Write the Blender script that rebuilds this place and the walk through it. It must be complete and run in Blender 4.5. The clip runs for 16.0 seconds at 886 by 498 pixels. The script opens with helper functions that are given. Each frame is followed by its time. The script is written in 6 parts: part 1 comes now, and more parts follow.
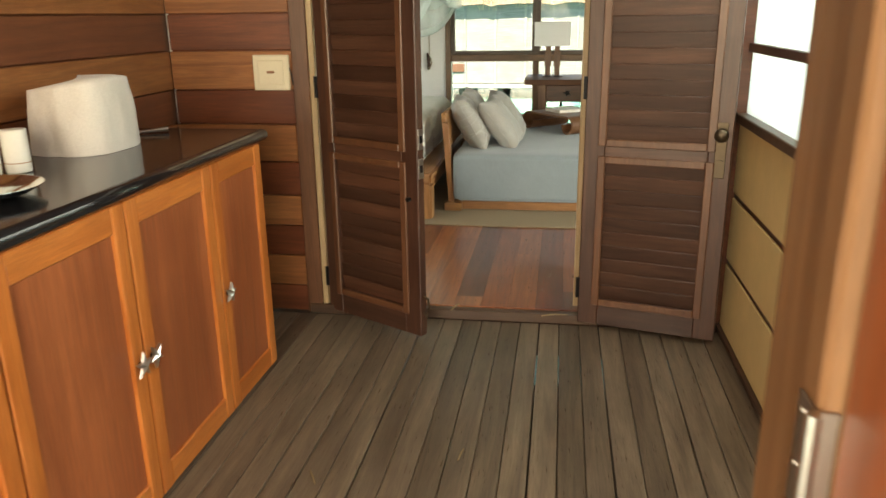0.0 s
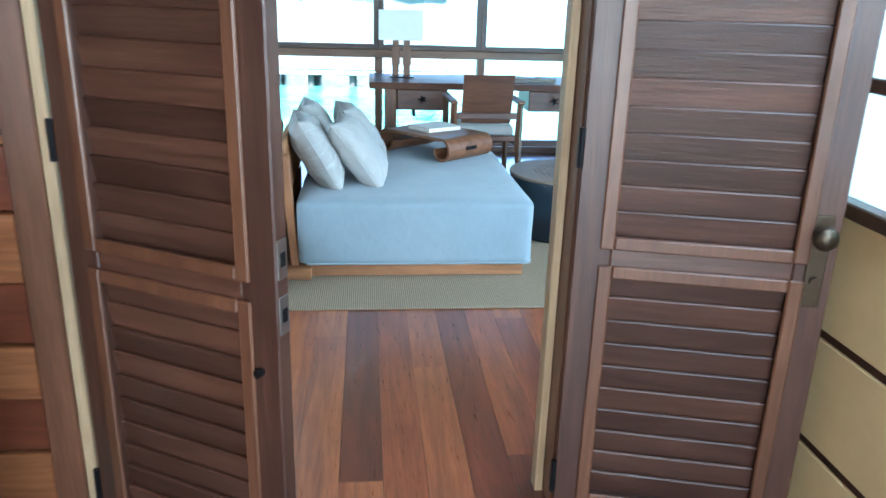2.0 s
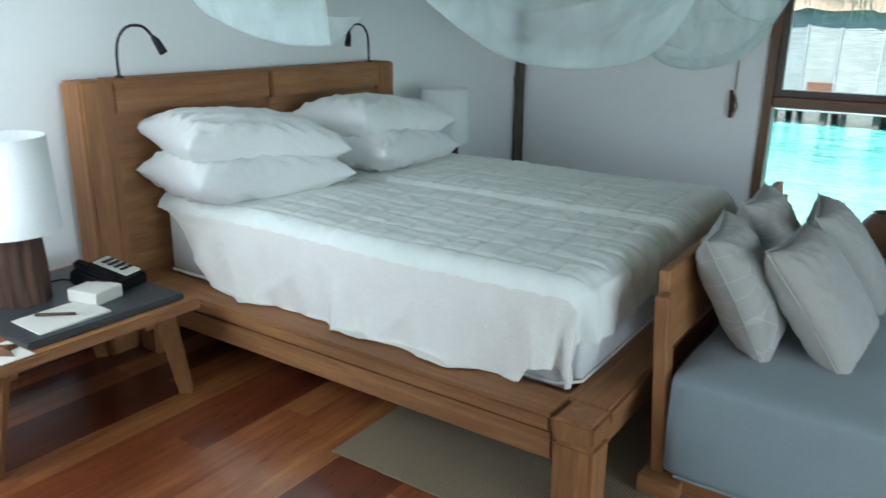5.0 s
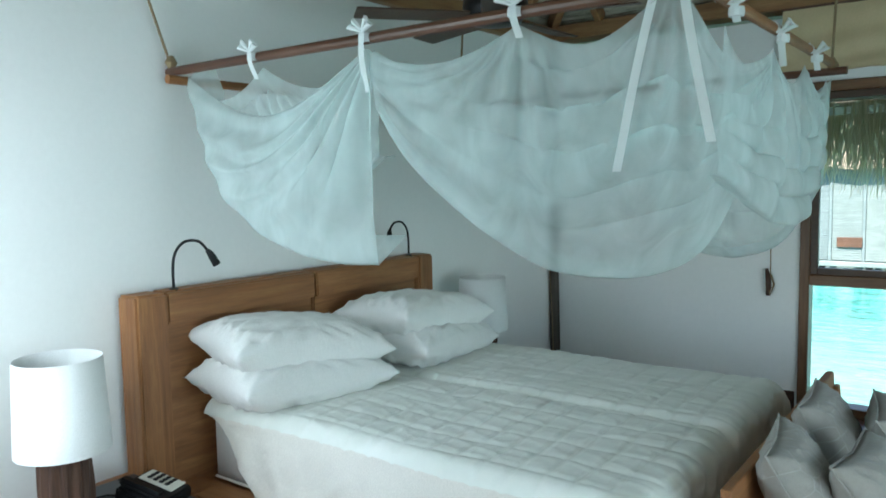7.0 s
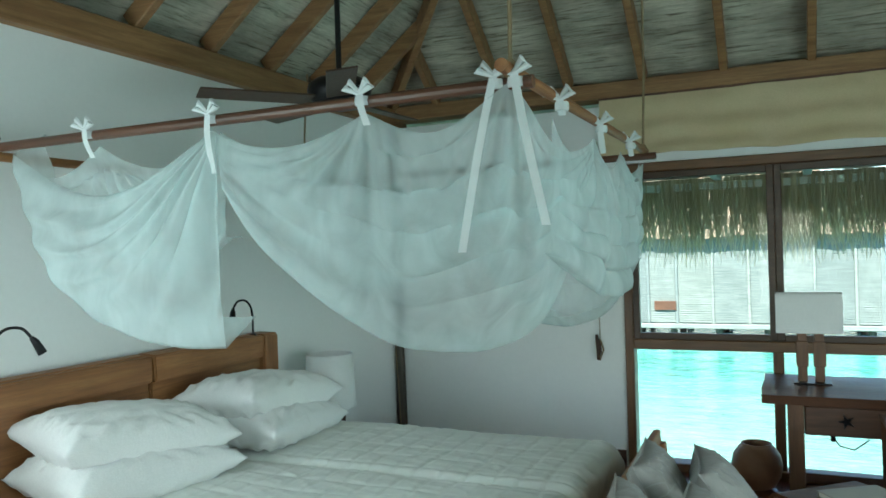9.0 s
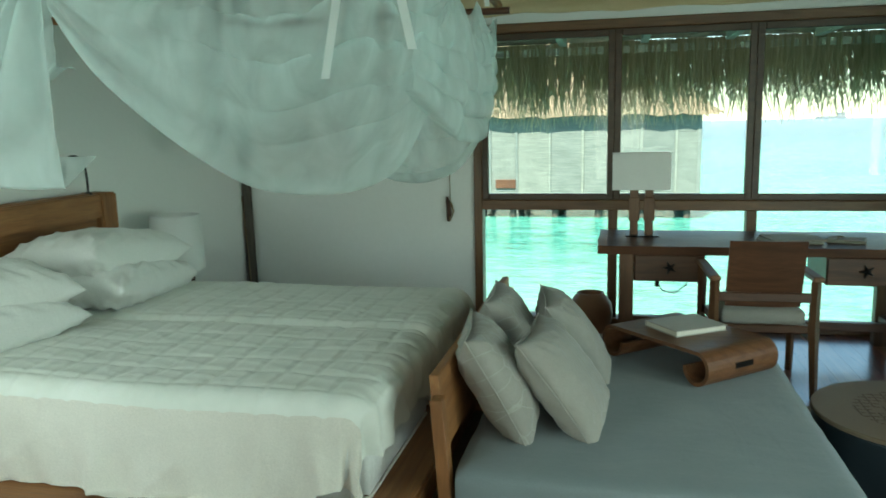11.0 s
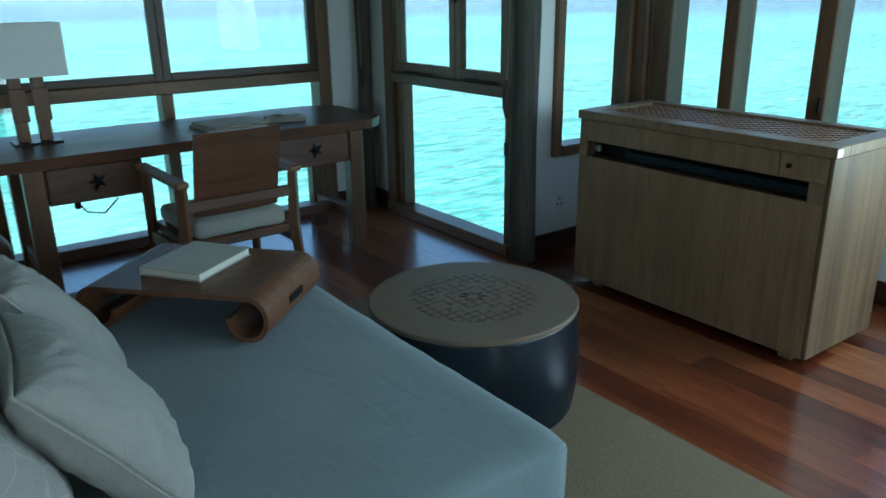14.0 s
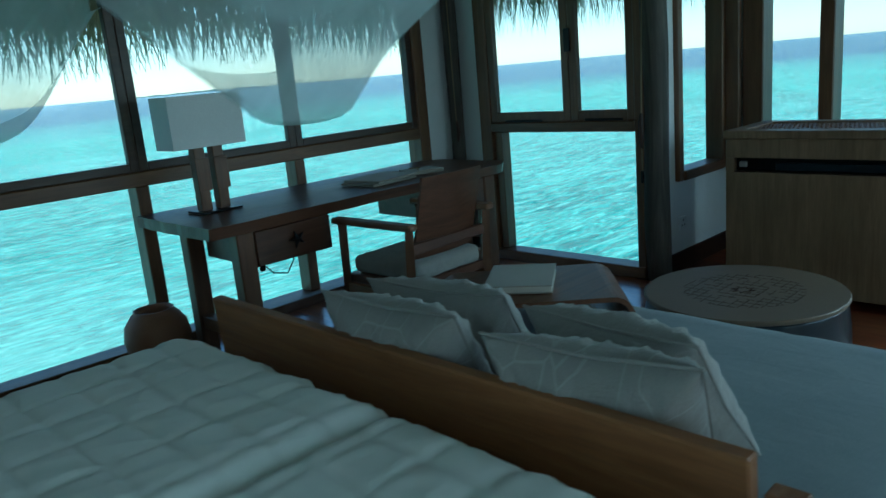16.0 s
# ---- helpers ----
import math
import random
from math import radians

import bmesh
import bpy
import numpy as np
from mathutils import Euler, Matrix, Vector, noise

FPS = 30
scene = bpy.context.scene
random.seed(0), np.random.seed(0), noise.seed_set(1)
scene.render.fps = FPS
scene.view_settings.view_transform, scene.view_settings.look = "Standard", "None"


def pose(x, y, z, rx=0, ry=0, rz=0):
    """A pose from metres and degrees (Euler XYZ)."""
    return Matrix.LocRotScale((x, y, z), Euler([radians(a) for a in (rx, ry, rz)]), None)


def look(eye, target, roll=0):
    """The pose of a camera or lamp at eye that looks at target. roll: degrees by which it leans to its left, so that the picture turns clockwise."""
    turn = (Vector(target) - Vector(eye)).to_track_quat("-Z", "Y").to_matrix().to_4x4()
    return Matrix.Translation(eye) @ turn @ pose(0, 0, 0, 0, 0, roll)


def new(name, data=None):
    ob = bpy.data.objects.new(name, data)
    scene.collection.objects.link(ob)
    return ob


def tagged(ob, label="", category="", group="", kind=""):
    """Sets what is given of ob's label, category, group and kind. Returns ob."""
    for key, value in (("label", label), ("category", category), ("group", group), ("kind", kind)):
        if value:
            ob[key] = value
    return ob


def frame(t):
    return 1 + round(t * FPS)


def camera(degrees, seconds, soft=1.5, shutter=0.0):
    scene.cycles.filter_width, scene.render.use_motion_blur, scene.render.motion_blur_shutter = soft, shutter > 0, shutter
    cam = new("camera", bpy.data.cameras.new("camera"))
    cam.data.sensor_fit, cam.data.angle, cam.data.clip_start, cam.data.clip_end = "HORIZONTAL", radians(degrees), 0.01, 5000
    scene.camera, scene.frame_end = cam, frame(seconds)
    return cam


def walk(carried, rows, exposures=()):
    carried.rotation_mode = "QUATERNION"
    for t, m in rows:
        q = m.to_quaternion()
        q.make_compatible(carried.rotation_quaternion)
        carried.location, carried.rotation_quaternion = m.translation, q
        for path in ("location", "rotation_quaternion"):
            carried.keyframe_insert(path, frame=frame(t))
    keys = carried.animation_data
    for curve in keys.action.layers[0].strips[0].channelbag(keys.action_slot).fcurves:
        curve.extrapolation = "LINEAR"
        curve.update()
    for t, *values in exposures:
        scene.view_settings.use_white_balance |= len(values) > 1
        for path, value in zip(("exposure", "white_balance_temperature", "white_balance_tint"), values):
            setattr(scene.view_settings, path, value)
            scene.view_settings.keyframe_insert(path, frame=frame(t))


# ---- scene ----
cam = camera(60.7, 16.0, shutter=0.3)
PATH = [
    (0, (0.813, 0.134, 1.424), (0.517, 2.02, 0.831), -0.8),
    (0.5, (0.617, 0.492, 1.425), (0.464, 2.4, 0.846), 0.2),
    (1, (0.478, 0.856, 1.421), (0.439, 2.766, 0.831), 0.7),
    (1.5, (0.398, 1.311, 1.459), (0.512, 3.21, 0.842), 1.0),
    (2, (0.39, 1.825, 1.443), (0.591, 3.712, 0.812), 1.7),
    (2.5, (0.397, 2.341, 1.419), (0.653, 4.222, 0.79), 0.5),
    (3, (0.446, 2.782, 1.416), (0.652, 4.671, 0.792), 1.3),
    (3.5, (0.483, 3.127, 1.415), (0.462, 5.025, 0.786), 1.5),
    (4, (0.535, 3.362, 1.437), (0.203, 5.231, 0.807), 1.2),
    (4.5, (0.613, 3.48, 1.458), (-0.152, 5.221, 0.84), 1.3),
    (5, (0.635, 3.504, 1.472), (-0.44, 5.083, 0.881), 0.7),
    (5.2, (0.635, 3.501, 1.485), (-0.506, 5.04, 0.913), 0.5),
    (7.3, (0.587, 3.474, 1.682), (-0.57, 5.102, 1.578), -1.5),
    (7.5, (0.587, 3.469, 1.692), (-0.535, 5.123, 1.633), -1.6),
    (8, (0.589, 3.469, 1.718), (-0.44, 5.184, 1.729), -1.7),
    (8.2, (0.595, 3.461, 1.723), (-0.391, 5.201, 1.749), -1.7),
    (10.3, (0.544, 3.387, 1.574), (-0.064, 5.283, 1.384), -1.1),
    (10.5, (0.532, 3.425, 1.557), (-0.042, 5.327, 1.323), -1.0),
    (11, (0.532, 3.393, 1.538), (0.088, 5.316, 1.216), -1.2),
    (11.5, (0.533, 3.426, 1.518), (0.264, 5.365, 1.107), -0.8),
    (12, (0.512, 3.562, 1.501), (0.467, 5.502, 1.015), 0.3),
    (12.5, (0.473, 3.801, 1.485), (0.655, 5.725, 0.969), 1.7),
    (13, (0.404, 4.045, 1.448), (0.947, 5.893, 0.907), 2.3),
    (13.5, (0.243, 4.318, 1.462), (1.17, 5.981, 0.851), 1.0),
    (14, (0.115, 4.553, 1.434), (1.234, 6.082, 0.793), -0.8),
    (14.5, (-0.062, 4.755, 1.447), (1.252, 6.164, 0.911), -1.0),
    (15, (-0.424, 4.918, 1.455), (0.974, 6.276, 1.007), -1.5),
    (15.5, (-0.790, 5.128, 1.366), (0.548, 6.549, 0.928), -3.8),
    (16, (-1.103, 5.286, 1.338), (0.245, 6.690, 0.879), -5.1),
]
EXPOSURES = [(0.0, 3.05, 8700, 14), (0.5, 3.3, 6800, 11), (1.0, 3.45, 5600, 8), (1.5, 3.62, 4950, 5), (2.5, 3.85, 5400, 6), (3.0, 3.7, 6200, 8), (3.5, 2.95, 6200, 9), (4.0, 2.7, 6100, 9), (4.5, 2.65, 7000, 10), (5.0, 2.55, 5900, 9), (7.3, 2.55, 5900, 5), (8.0, 2.55, 5900, 5), (10.5, 2.32, 6700, -12), (11.0, 2.25, 6800, -11), (12.5, 2.35, 6800, -2), (13.5, 2.05, 5600, -4), (14.5, 1.75, 5000, -8), (15.0, 1.45, 4700, -12), (16.0, 1.3, 4800, -13)]
walk(cam, [(t, look(eye, target, roll)) for t, eye, target, roll in PATH], EXPOSURES)

# ---- light ----
SUN_EL, SUN_AZ = 54.0, 200.0
world = bpy.data.worlds.new("sky")
scene.world = world
world.use_nodes = True
wn = world.node_tree.nodes
sky = wn.new("ShaderNodeTexSky")
sky.sky_type, sky.sun_disc = "NISHITA", False
sky.sun_elevation, sky.sun_rotation = radians(SUN_EL), radians(SUN_AZ)
sky.air_density, sky.dust_density, sky.ozone_density = 1.0, 0.3, 1.5
wn["Background"].inputs["Strength"].default_value = 0.075
world.node_tree.links.new(sky.outputs[0], wn["Background"].inputs["Color"])
sun = new("sun", bpy.data.lights.new("sun", "SUN"))
sun.data.energy, sun.data.angle, sun.data.color = 4.0, radians(0.5), (1.0, 0.95, 0.88)
az, el = radians(SUN_AZ), radians(SUN_EL)
sun.matrix_world = look((0, 0, 0), (-math.sin(az) * math.cos(el), -math.cos(az) * math.cos(el), -math.sin(el)))



def daylight(name, eye, target, w, h, watts, colour):
    """An area lamp added in an opening to stand in for sky light."""
    a = new(name, bpy.data.lights.new(name, "AREA"))
    a.data.shape, a.data.size, a.data.size_y, a.data.energy, a.data.color = "RECTANGLE", w, h, watts, colour
    a.matrix_world = look(eye, target)


# The first two are added fill lamps in unseen, made-up south openings.
daylight("garden_window_light", (2.65, 3.84, 1.25), (2.0, 9.0, 0.9), 1.7, 1.5, 4.0, (0.86, 0.97, 1.0))
daylight("side_window_light", (-1.80, 3.84, 1.45), (-1.2, 9.0, 1.3), 1.0, 1.3, 5.0, (0.90, 0.98, 1.0))
daylight("bay_window_light", (3.70, 4.95, 1.3), (-2.0, 5.6, 1.2), 1.1, 1.3, 15.0, (0.84, 0.98, 1.0))
# Warm fill added at the porch's unseen open south end.
daylight("porch_entry_light", (0.3, -1.58, 1.3), (0.2, 3.0, 0.2), 2.2, 2.0, 21.0, (1.0, 0.90, 0.76))
daylight("porch_screen_light", (1.60, 2.3, 1.65), (0.0, 2.5, 0.0), 2.6, 1.2, 8.0, (0.82, 0.94, 1.0))

# ---- mesh helpers ----
ORIGIN = {}


def thing(name, at, label, category, group="", kind=""):
    ob = new(name)
    ob.location = at
    ob.empty_display_size = 0.1
    ORIGIN[ob] = Vector(at)
    return tagged(ob, label, category, group, kind)


def part(name, bm, material, parent=None, label="", smooth=False):
    me = bpy.data.meshes.new(name)
    if parent is not None:
        bmesh.ops.translate(bm, verts=bm.verts, vec=-ORIGIN[parent])
    bm.to_mesh(me)
    bm.free()
    if smooth:
        for p in me.polygons:
            p.use_smooth = True
    me.materials.append(material)
    ob = new(name, me)
    ORIGIN[ob] = Vector((0, 0, 0)) if parent is None else ORIGIN[parent]
    if parent is not None:
        ob.parent = parent
    if label:
        ob["label"] = label
    return ob


def structure(name, bm, material, label, category):
    return tagged(part(name, bm, material), label, category, kind="structure")


def single(name, bm, material, label, category, group="", smooth=False):
    return tagged(part(name, bm, material, smooth=smooth), label, category, group)


def box(lo, hi, bevel=0.004, bm=None, m=None, seg=1):
    """A bevelled box between two corners; m turns it about its centre."""
    out = bm or bmesh.new()
    c = (Vector(lo) + Vector(hi)) / 2
    d = [abs(b - a) for a, b in zip(lo, hi)]
    made = bmesh.ops.create_cube(out, size=1)["verts"]
    bmesh.ops.scale(out, verts=made, vec=d)
    if bevel:
        edges = list({e for v in made for e in v.link_edges})
        r = bmesh.ops.bevel(out, geom=edges, offset=min(bevel, min(d) * 0.45), segments=seg, affect="EDGES")
        made = list({v for f in r["faces"] for v in f.verts} | {v for v in made if v.is_valid})
    if m is not None:
        bmesh.ops.transform(out, matrix=m, verts=made)
    bmesh.ops.translate(out, verts=made, vec=c)
    return out


def boxes(rows, bevel=0.004):
    bm = bmesh.new()
    for lo, hi in rows:
        box(lo, hi, bevel, bm)
    return bm


def tube(points, radius, seg=8, bm=None, cap=True):
    """A round bar along a line of points; radius may be a list."""
    out = bm or bmesh.new()
    pts = [Vector(p) for p in points]
    rings = []
    for i, p in enumerate(pts):
        way = (pts[min(i + 1, len(pts) - 1)] - pts[max(i - 1, 0)]).normalized()
        side = way.cross(Vector((0, 0, 1)) if abs(way.z) < 0.9 else Vector((1, 0, 0))).normalized()
        up = side.cross(way)
        r = radius[i] if isinstance(radius, (list, tuple)) else radius
        rings.append([out.verts.new(p + r * (math.cos(a) * side + math.sin(a) * up)) for a in [2 * math.pi * k / seg for k in range(seg)]])
    for a, b in zip(rings, rings[1:]):
        for k in range(seg):
            out.faces.new((a[k], a[(k + 1) % seg], b[(k + 1) % seg], b[k]))
    if cap:
        out.faces.new(rings[0][::-1])
        out.faces.new(rings[-1])
    return out


def lathe(profile, at, seg=40, bm=None, close=True):
    """A turned body from (radius, height) pairs."""
    out = bm or bmesh.new()
    rings = []
    for r, z in profile:
        rings.append([out.verts.new((at[0] + r * math.cos(2 * math.pi * k / seg), at[1] + r * math.sin(2 * math.pi * k / seg), at[2] + z)) for k in range(seg)])
    for a, b in zip(rings, rings[1:]):
        for k in range(seg):
            out.faces.new((a[k], a[(k + 1) % seg], b[(k + 1) % seg], b[k]))
    if close:
        out.faces.new(rings[0][::-1])
        out.faces.new(rings[-1])
    return out


def sheet(nu, nv, f, bm=None):
    """A grid of points f(u, v), u and v from 0 to 1."""
    out = bm or bmesh.new()
    g = [[out.verts.new(f(i / nu, j / nv)) for j in range(nv + 1)] for i in range(nu + 1)]
    for i in range(nu):
        for j in range(nv):
            out.faces.new((g[i][j], g[i + 1][j], g[i + 1][j + 1], g[i][j + 1]))
    return out


def pillow_mesh(w, h, t, n=26, seed=0, sag=0.0):
    """A stuffed cushion in its own axes: w along x, h along y, t thick along z, with pinched corners and creases."""
    bm = bmesh.new()

    def f(sign):
        def g(u, v):
            a, b = 2 * u - 1, 2 * v - 1
            pinch = 1 - 0.10 * (1 - abs(b) ** 2) * abs(a) ** 3 - 0.0
            pinch2 = 1 - 0.10 * (1 - abs(a) ** 2) * abs(b) ** 3
            body = (max(0, 1 - abs(a) ** 2.6) * max(0, 1 - abs(b) ** 2.6)) ** 0.5
            edge = 1 - max(abs(a), abs(b))
            crease = noise.noise((a * 1.6 + seed * 3.1, b * 6 + seed, sign * 2.0)) * 0.006 + noise.noise((a * 5 + seed, b * 1.7, sign)) * 0.005
            crease += 0.008 * math.sin(20 * (abs(a) - abs(b)) + 3 * noise.noise((a * 2, b * 2, seed))) * max(abs(a), abs(b)) ** 3 * min(1, edge * 6)
            pull = (1 - abs(noise.noise((a * 1.3 + seed, b * 4.5 - a * 1.2 * b, seed * 1.3)))) ** 5
            crease += 0.014 * pull * (0.15 + abs(a) ** 1.5)
            z = sign * (t / 2 * body + crease * min(1, edge * 6) * (w / 0.5))
            return Vector((a * w / 2 * pinch, b * h / 2 * pinch2, z - sag * (a * a)))
        return g
    sheet(n, n, f(1), bm)
    sheet(n, n, lambda u, v: f(-1)(1 - u, v), bm)
    bmesh.ops.remove_doubles(bm, verts=bm.verts, dist=0.0015)
    return bm


def star_mesh(at, r, depth, normal, bm=None, seed=0):
    """A five-armed star, domed in the middle."""
    out = bm or bmesh.new()
    q = Vector((0, 0, 1)).rotation_difference(Vector(normal))
    at = Vector(at)
    ring = []
    for k in range(10):
        a = math.pi * k / 5 + 0.3 + seed
        rr = r if k % 2 == 0 else r * 0.36
        ring.append(((rr * math.cos(a)), rr * math.sin(a)))
    low = [out.verts.new(at + q @ Vector((x, y, 0))) for x, y in ring]
    mid = [out.verts.new(at + q @ Vector((x * 0.9, y * 0.9, depth * 0.5))) for x, y in ring]
    top = out.verts.new(at + q @ Vector((0, 0, depth)))
    for k in range(10):
        n = (k + 1) % 10
        out.faces.new((low[k], low[n], mid[n], mid[k]))
        out.faces.new((mid[k], mid[n], top))
    return out


# ---- materials ----
def material(name, rough=0.5, metal=0.0):
    m = bpy.data.materials.new(name)
    m.use_nodes = True
    n, l = m.node_tree.nodes, m.node_tree.links
    b = n["Principled BSDF"]
    b.inputs["Roughness"].default_value, b.inputs["Metallic"].default_value = rough, metal
    return m, n, l, b


def coords(n, l, scale, rand=True):
    """Object coordinates, stretched, and shifted for each object."""
    tc, mp = n.new("ShaderNodeTexCoord"), n.new("ShaderNodeMapping")
    mp.inputs["Scale"].default_value = scale
    l.new(tc.outputs["Object"], mp.inputs["Vector"])
    if rand:
        oi, mul = n.new("ShaderNodeObjectInfo"), n.new("ShaderNodeVectorMath")
        mul.operation = "SCALE"
        mul.inputs[0].default_value = (31.0, 17.0, 23.0)
        l.new(oi.outputs["Random"], mul.inputs["Scale"])
        l.new(mul.outputs[0], mp.inputs["Location"])
    return mp.outputs[0]


def noise_tex(n, l, vec, scale, detail=6.0, rough=0.6, distort=0.0):
    t = n.new("ShaderNodeTexNoise")
    t.inputs["Scale"].default_value, t.inputs["Detail"].default_value = scale, detail
    t.inputs["Roughness"].default_value, t.inputs["Distortion"].default_value = rough, distort
    l.new(vec, t.inputs["Vector"])
    return t.outputs["Fac"]


def ramp(n, l, fac, stops):
    r = n.new("ShaderNodeValToRGB")
    e = r.color_ramp.elements
    while len(e) < len(stops):
        e.new(0.5)
    for k, (p, c) in zip(e, stops):
        k.position, k.color = p, (*c, 1) if len(c) == 3 else c
    l.new(fac, r.inputs[0])
    return r.outputs[0]


def mix(n, l, fac, a, b, how="MIX"):
    x = n.new("ShaderNodeMix")
    x.data_type, x.blend_type = "RGBA", how
    for s, v in ((x.inputs[0], fac), (x.inputs[6], a), (x.inputs[7], b)):
        if isinstance(v, (int, float)):
            s.default_value = v
        elif isinstance(v, tuple):
            s.default_value = (*v, 1)
        else:
            l.new(v, s)
    return x.outputs[2]


def bump(n, l, b, height, strength=0.3, dist=0.01):
    x = n.new("ShaderNodeBump")
    x.inputs["Strength"].default_value, x.inputs["Distance"].default_value = strength, dist
    l.new(height, x.inputs["Height"])
    l.new(x.outputs[0], b.inputs["Normal"])


def wood(name, dark, light, axis="x", rough=0.45, vary=0.0, tones=None, relief=0.25, coat=0.0, knots=False, scale=1.0):
    """Timber with grain along one axis. tones: a ramp for whole pieces, by Object Info's Random."""
    m, n, l, b = material(name, rough)
    s = {"x": (1, 14, 14), "y": (14, 1, 14), "z": (14, 14, 1)}[axis]
    s = tuple(v * scale for v in s)
    vec = coords(n, l, s)
    big = noise_tex(n, l, vec, 1.3, 4, 0.55, 1.2)
    fine = noise_tex(n, l, vec, 9.0, 5, 0.7)
    col = ramp(n, l, big, [(0.30, dark), (0.68, light)])
    col = mix(n, l, ramp(n, l, fine, [(0.35, (0.4, 0.4, 0.4)), (0.65, (0, 0, 0))]), col, tuple(c * 0.45 for c in dark))
    stain = noise_tex(n, l, coords(n, l, (1, 1, 1)), 2.2, 5, 0.6)
    col = mix(n, l, ramp(n, l, stain, [(0.35, (0.35, 0.35, 0.35)), (0.6, (0, 0, 0))]), col, tuple(c * 0.6 for c in dark))
    if tones:
        oi = n.new("ShaderNodeObjectInfo")
        tone = ramp(n, l, oi.outputs["Random"], tones)
        col = mix(n, l, 1.0, col, tone, "MULTIPLY")
    l.new(col, b.inputs["Base Color"])
    l.new(ramp(n, l, fine, [(0.2, (rough * 0.8,) * 3), (0.8, (min(1, rough * 1.25),) * 3)]), b.inputs["Roughness"])
    if coat:
        b.inputs["Coat Weight"].default_value, b.inputs["Coat Roughness"].default_value = coat, 0.18
    bump(n, l, b, fine, relief, 0.004)
    return m


def cloth(name, colour, second, weave=900.0, rough=0.9, relief=0.3, stretch=(1, 1, 1), sheen=0.2, creases=0.0, lines=None):
    m, n, l, b = material(name, rough)
    vec = coords(n, l, stretch)
    big = noise_tex(n, l, vec, 3.0, 4, 0.6)
    fine = noise_tex(n, l, vec, weave * 0.25, 3, 0.8)
    col = mix(n, l, ramp(n, l, big, [(0.35, (0, 0, 0)), (0.7, (1, 1, 1))]), colour, second)
    col = mix(n, l, ramp(n, l, fine, [(0.3, (0.35, 0.35, 0.35)), (0.7, (0, 0, 0))]), col, tuple(c * 0.6 for c in colour))
    l.new(col, b.inputs["Base Color"])
    if lines:
        vo = n.new("ShaderNodeTexVoronoi")
        vo.feature, vo.inputs["Scale"].default_value = "DISTANCE_TO_EDGE", 11.0
        l.new(coords(n, l, (1, 1, 0.3)), vo.inputs["Vector"])
        col = mix(n, l, ramp(n, l, vo.outputs["Distance"], [(0.010, (0.32, 0.32, 0.32)), (0.022, (0, 0, 0))]), col, lines)
        l.new(col, b.inputs["Base Color"])
    b.inputs["Sheen Weight"].default_value = sheen
    if creases:
        w1 = noise_tex(n, l, coords(n, l, (4, 11, 4)), 1.0, 5, 0.62, 1.8)
        w2 = noise_tex(n, l, coords(n, l, (15, 5, 9)), 1.0, 4, 0.6, 1.2)
        bump(n, l, b, mix(n, l, 0.45, mix(n, l, 0.15, w1, fine), w2), creases, 0.035)
    else:
        bump(n, l, b, fine, relief, 0.002)
    return m


def plain(name, colour, rough=0.5, metal=0.0, grain=60.0, amount=0.15, relief=0.05):
    m, n, l, b = material(name, rough, metal)
    vec = coords(n, l, (1, 1, 1))
    f = noise_tex(n, l, vec, grain, 5, 0.65)
    g = noise_tex(n, l, vec, 2.5, 4, 0.6)
    col = mix(n, l, ramp(n, l, f, [(0.3, (amount,) * 3), (0.7, (0, 0, 0))]), colour, tuple(c * 0.5 for c in colour))
    col = mix(n, l, ramp(n, l, g, [(0.35, (amount,) * 3), (0.65, (0, 0, 0))]), col, tuple(c * 0.7 for c in colour))
    l.new(col, b.inputs["Base Color"])
    bump(n, l, b, f, relief, 0.003)
    return m


PLASTER = plain("white plaster", (0.80, 0.81, 0.80), 0.85, 0, 35, 0.06, 0.12)
FLOOR_WOOD = wood("floor boards", (0.15, 0.036, 0.015), (0.32, 0.098, 0.036), "y", 0.30, coat=0.9, relief=0.08,
                  tones=[(0.0, (0.32, 0.25, 0.27)), (0.25, (0.66, 0.48, 0.46)), (0.5, (1.0, 0.9, 0.8)), (0.75, (1.35, 1.5, 1.35)), (1.0, (1.7, 2.2, 1.8))])
DECK_WOOD = wood("weathered deck", (0.080, 0.056, 0.038), (0.185, 0.138, 0.096), "y", 0.30, relief=0.5,
                 tones=[(0.0, (0.7, 0.68, 0.66)), (0.5, (1, 1, 1)), (1.0, (1.35, 1.38, 1.35))])
FRAME_WOOD = wood("window timber", (0.11, 0.050, 0.021), (0.21, 0.105, 0.046), "x", 0.4)
FRAME_WOOD_Z = wood("window timber upright", (0.11, 0.050, 0.021), (0.21, 0.105, 0.046), "z", 0.4)
FRAME_WOOD_Y = wood("window timber cross", (0.11, 0.050, 0.021), (0.21, 0.105, 0.046), "y", 0.4)
DARK_FRAME = wood("dark window sash", (0.045, 0.022, 0.012), (0.085, 0.045, 0.024), "x", 0.4)
DARK_BASE = wood("dark skirting", (0.035, 0.016, 0.010), (0.07, 0.03, 0.018), "x", 0.35)
BEAM_WOOD = wood("roof beam", (0.22, 0.11, 0.045), (0.38, 0.21, 0.09), "y", 0.55)
BEAM_WOOD_X = wood("roof beam cross", (0.22, 0.11, 0.045), (0.38, 0.21, 0.09), "x", 0.55)
POST_WOOD = wood("grey driftwood post", (0.050, 0.042, 0.034), (0.13, 0.11, 0.088), "z", 0.7, relief=0.6)
BED_WOOD_X = wood("bed timber", (0.22, 0.088, 0.028), (0.38, 0.174, 0.063), "x", 0.55, relief=0.5)
BED_WOOD_Y = wood("bed timber cross", (0.22, 0.088, 0.028), (0.38, 0.174, 0.063), "y", 0.55, relief=0.5)
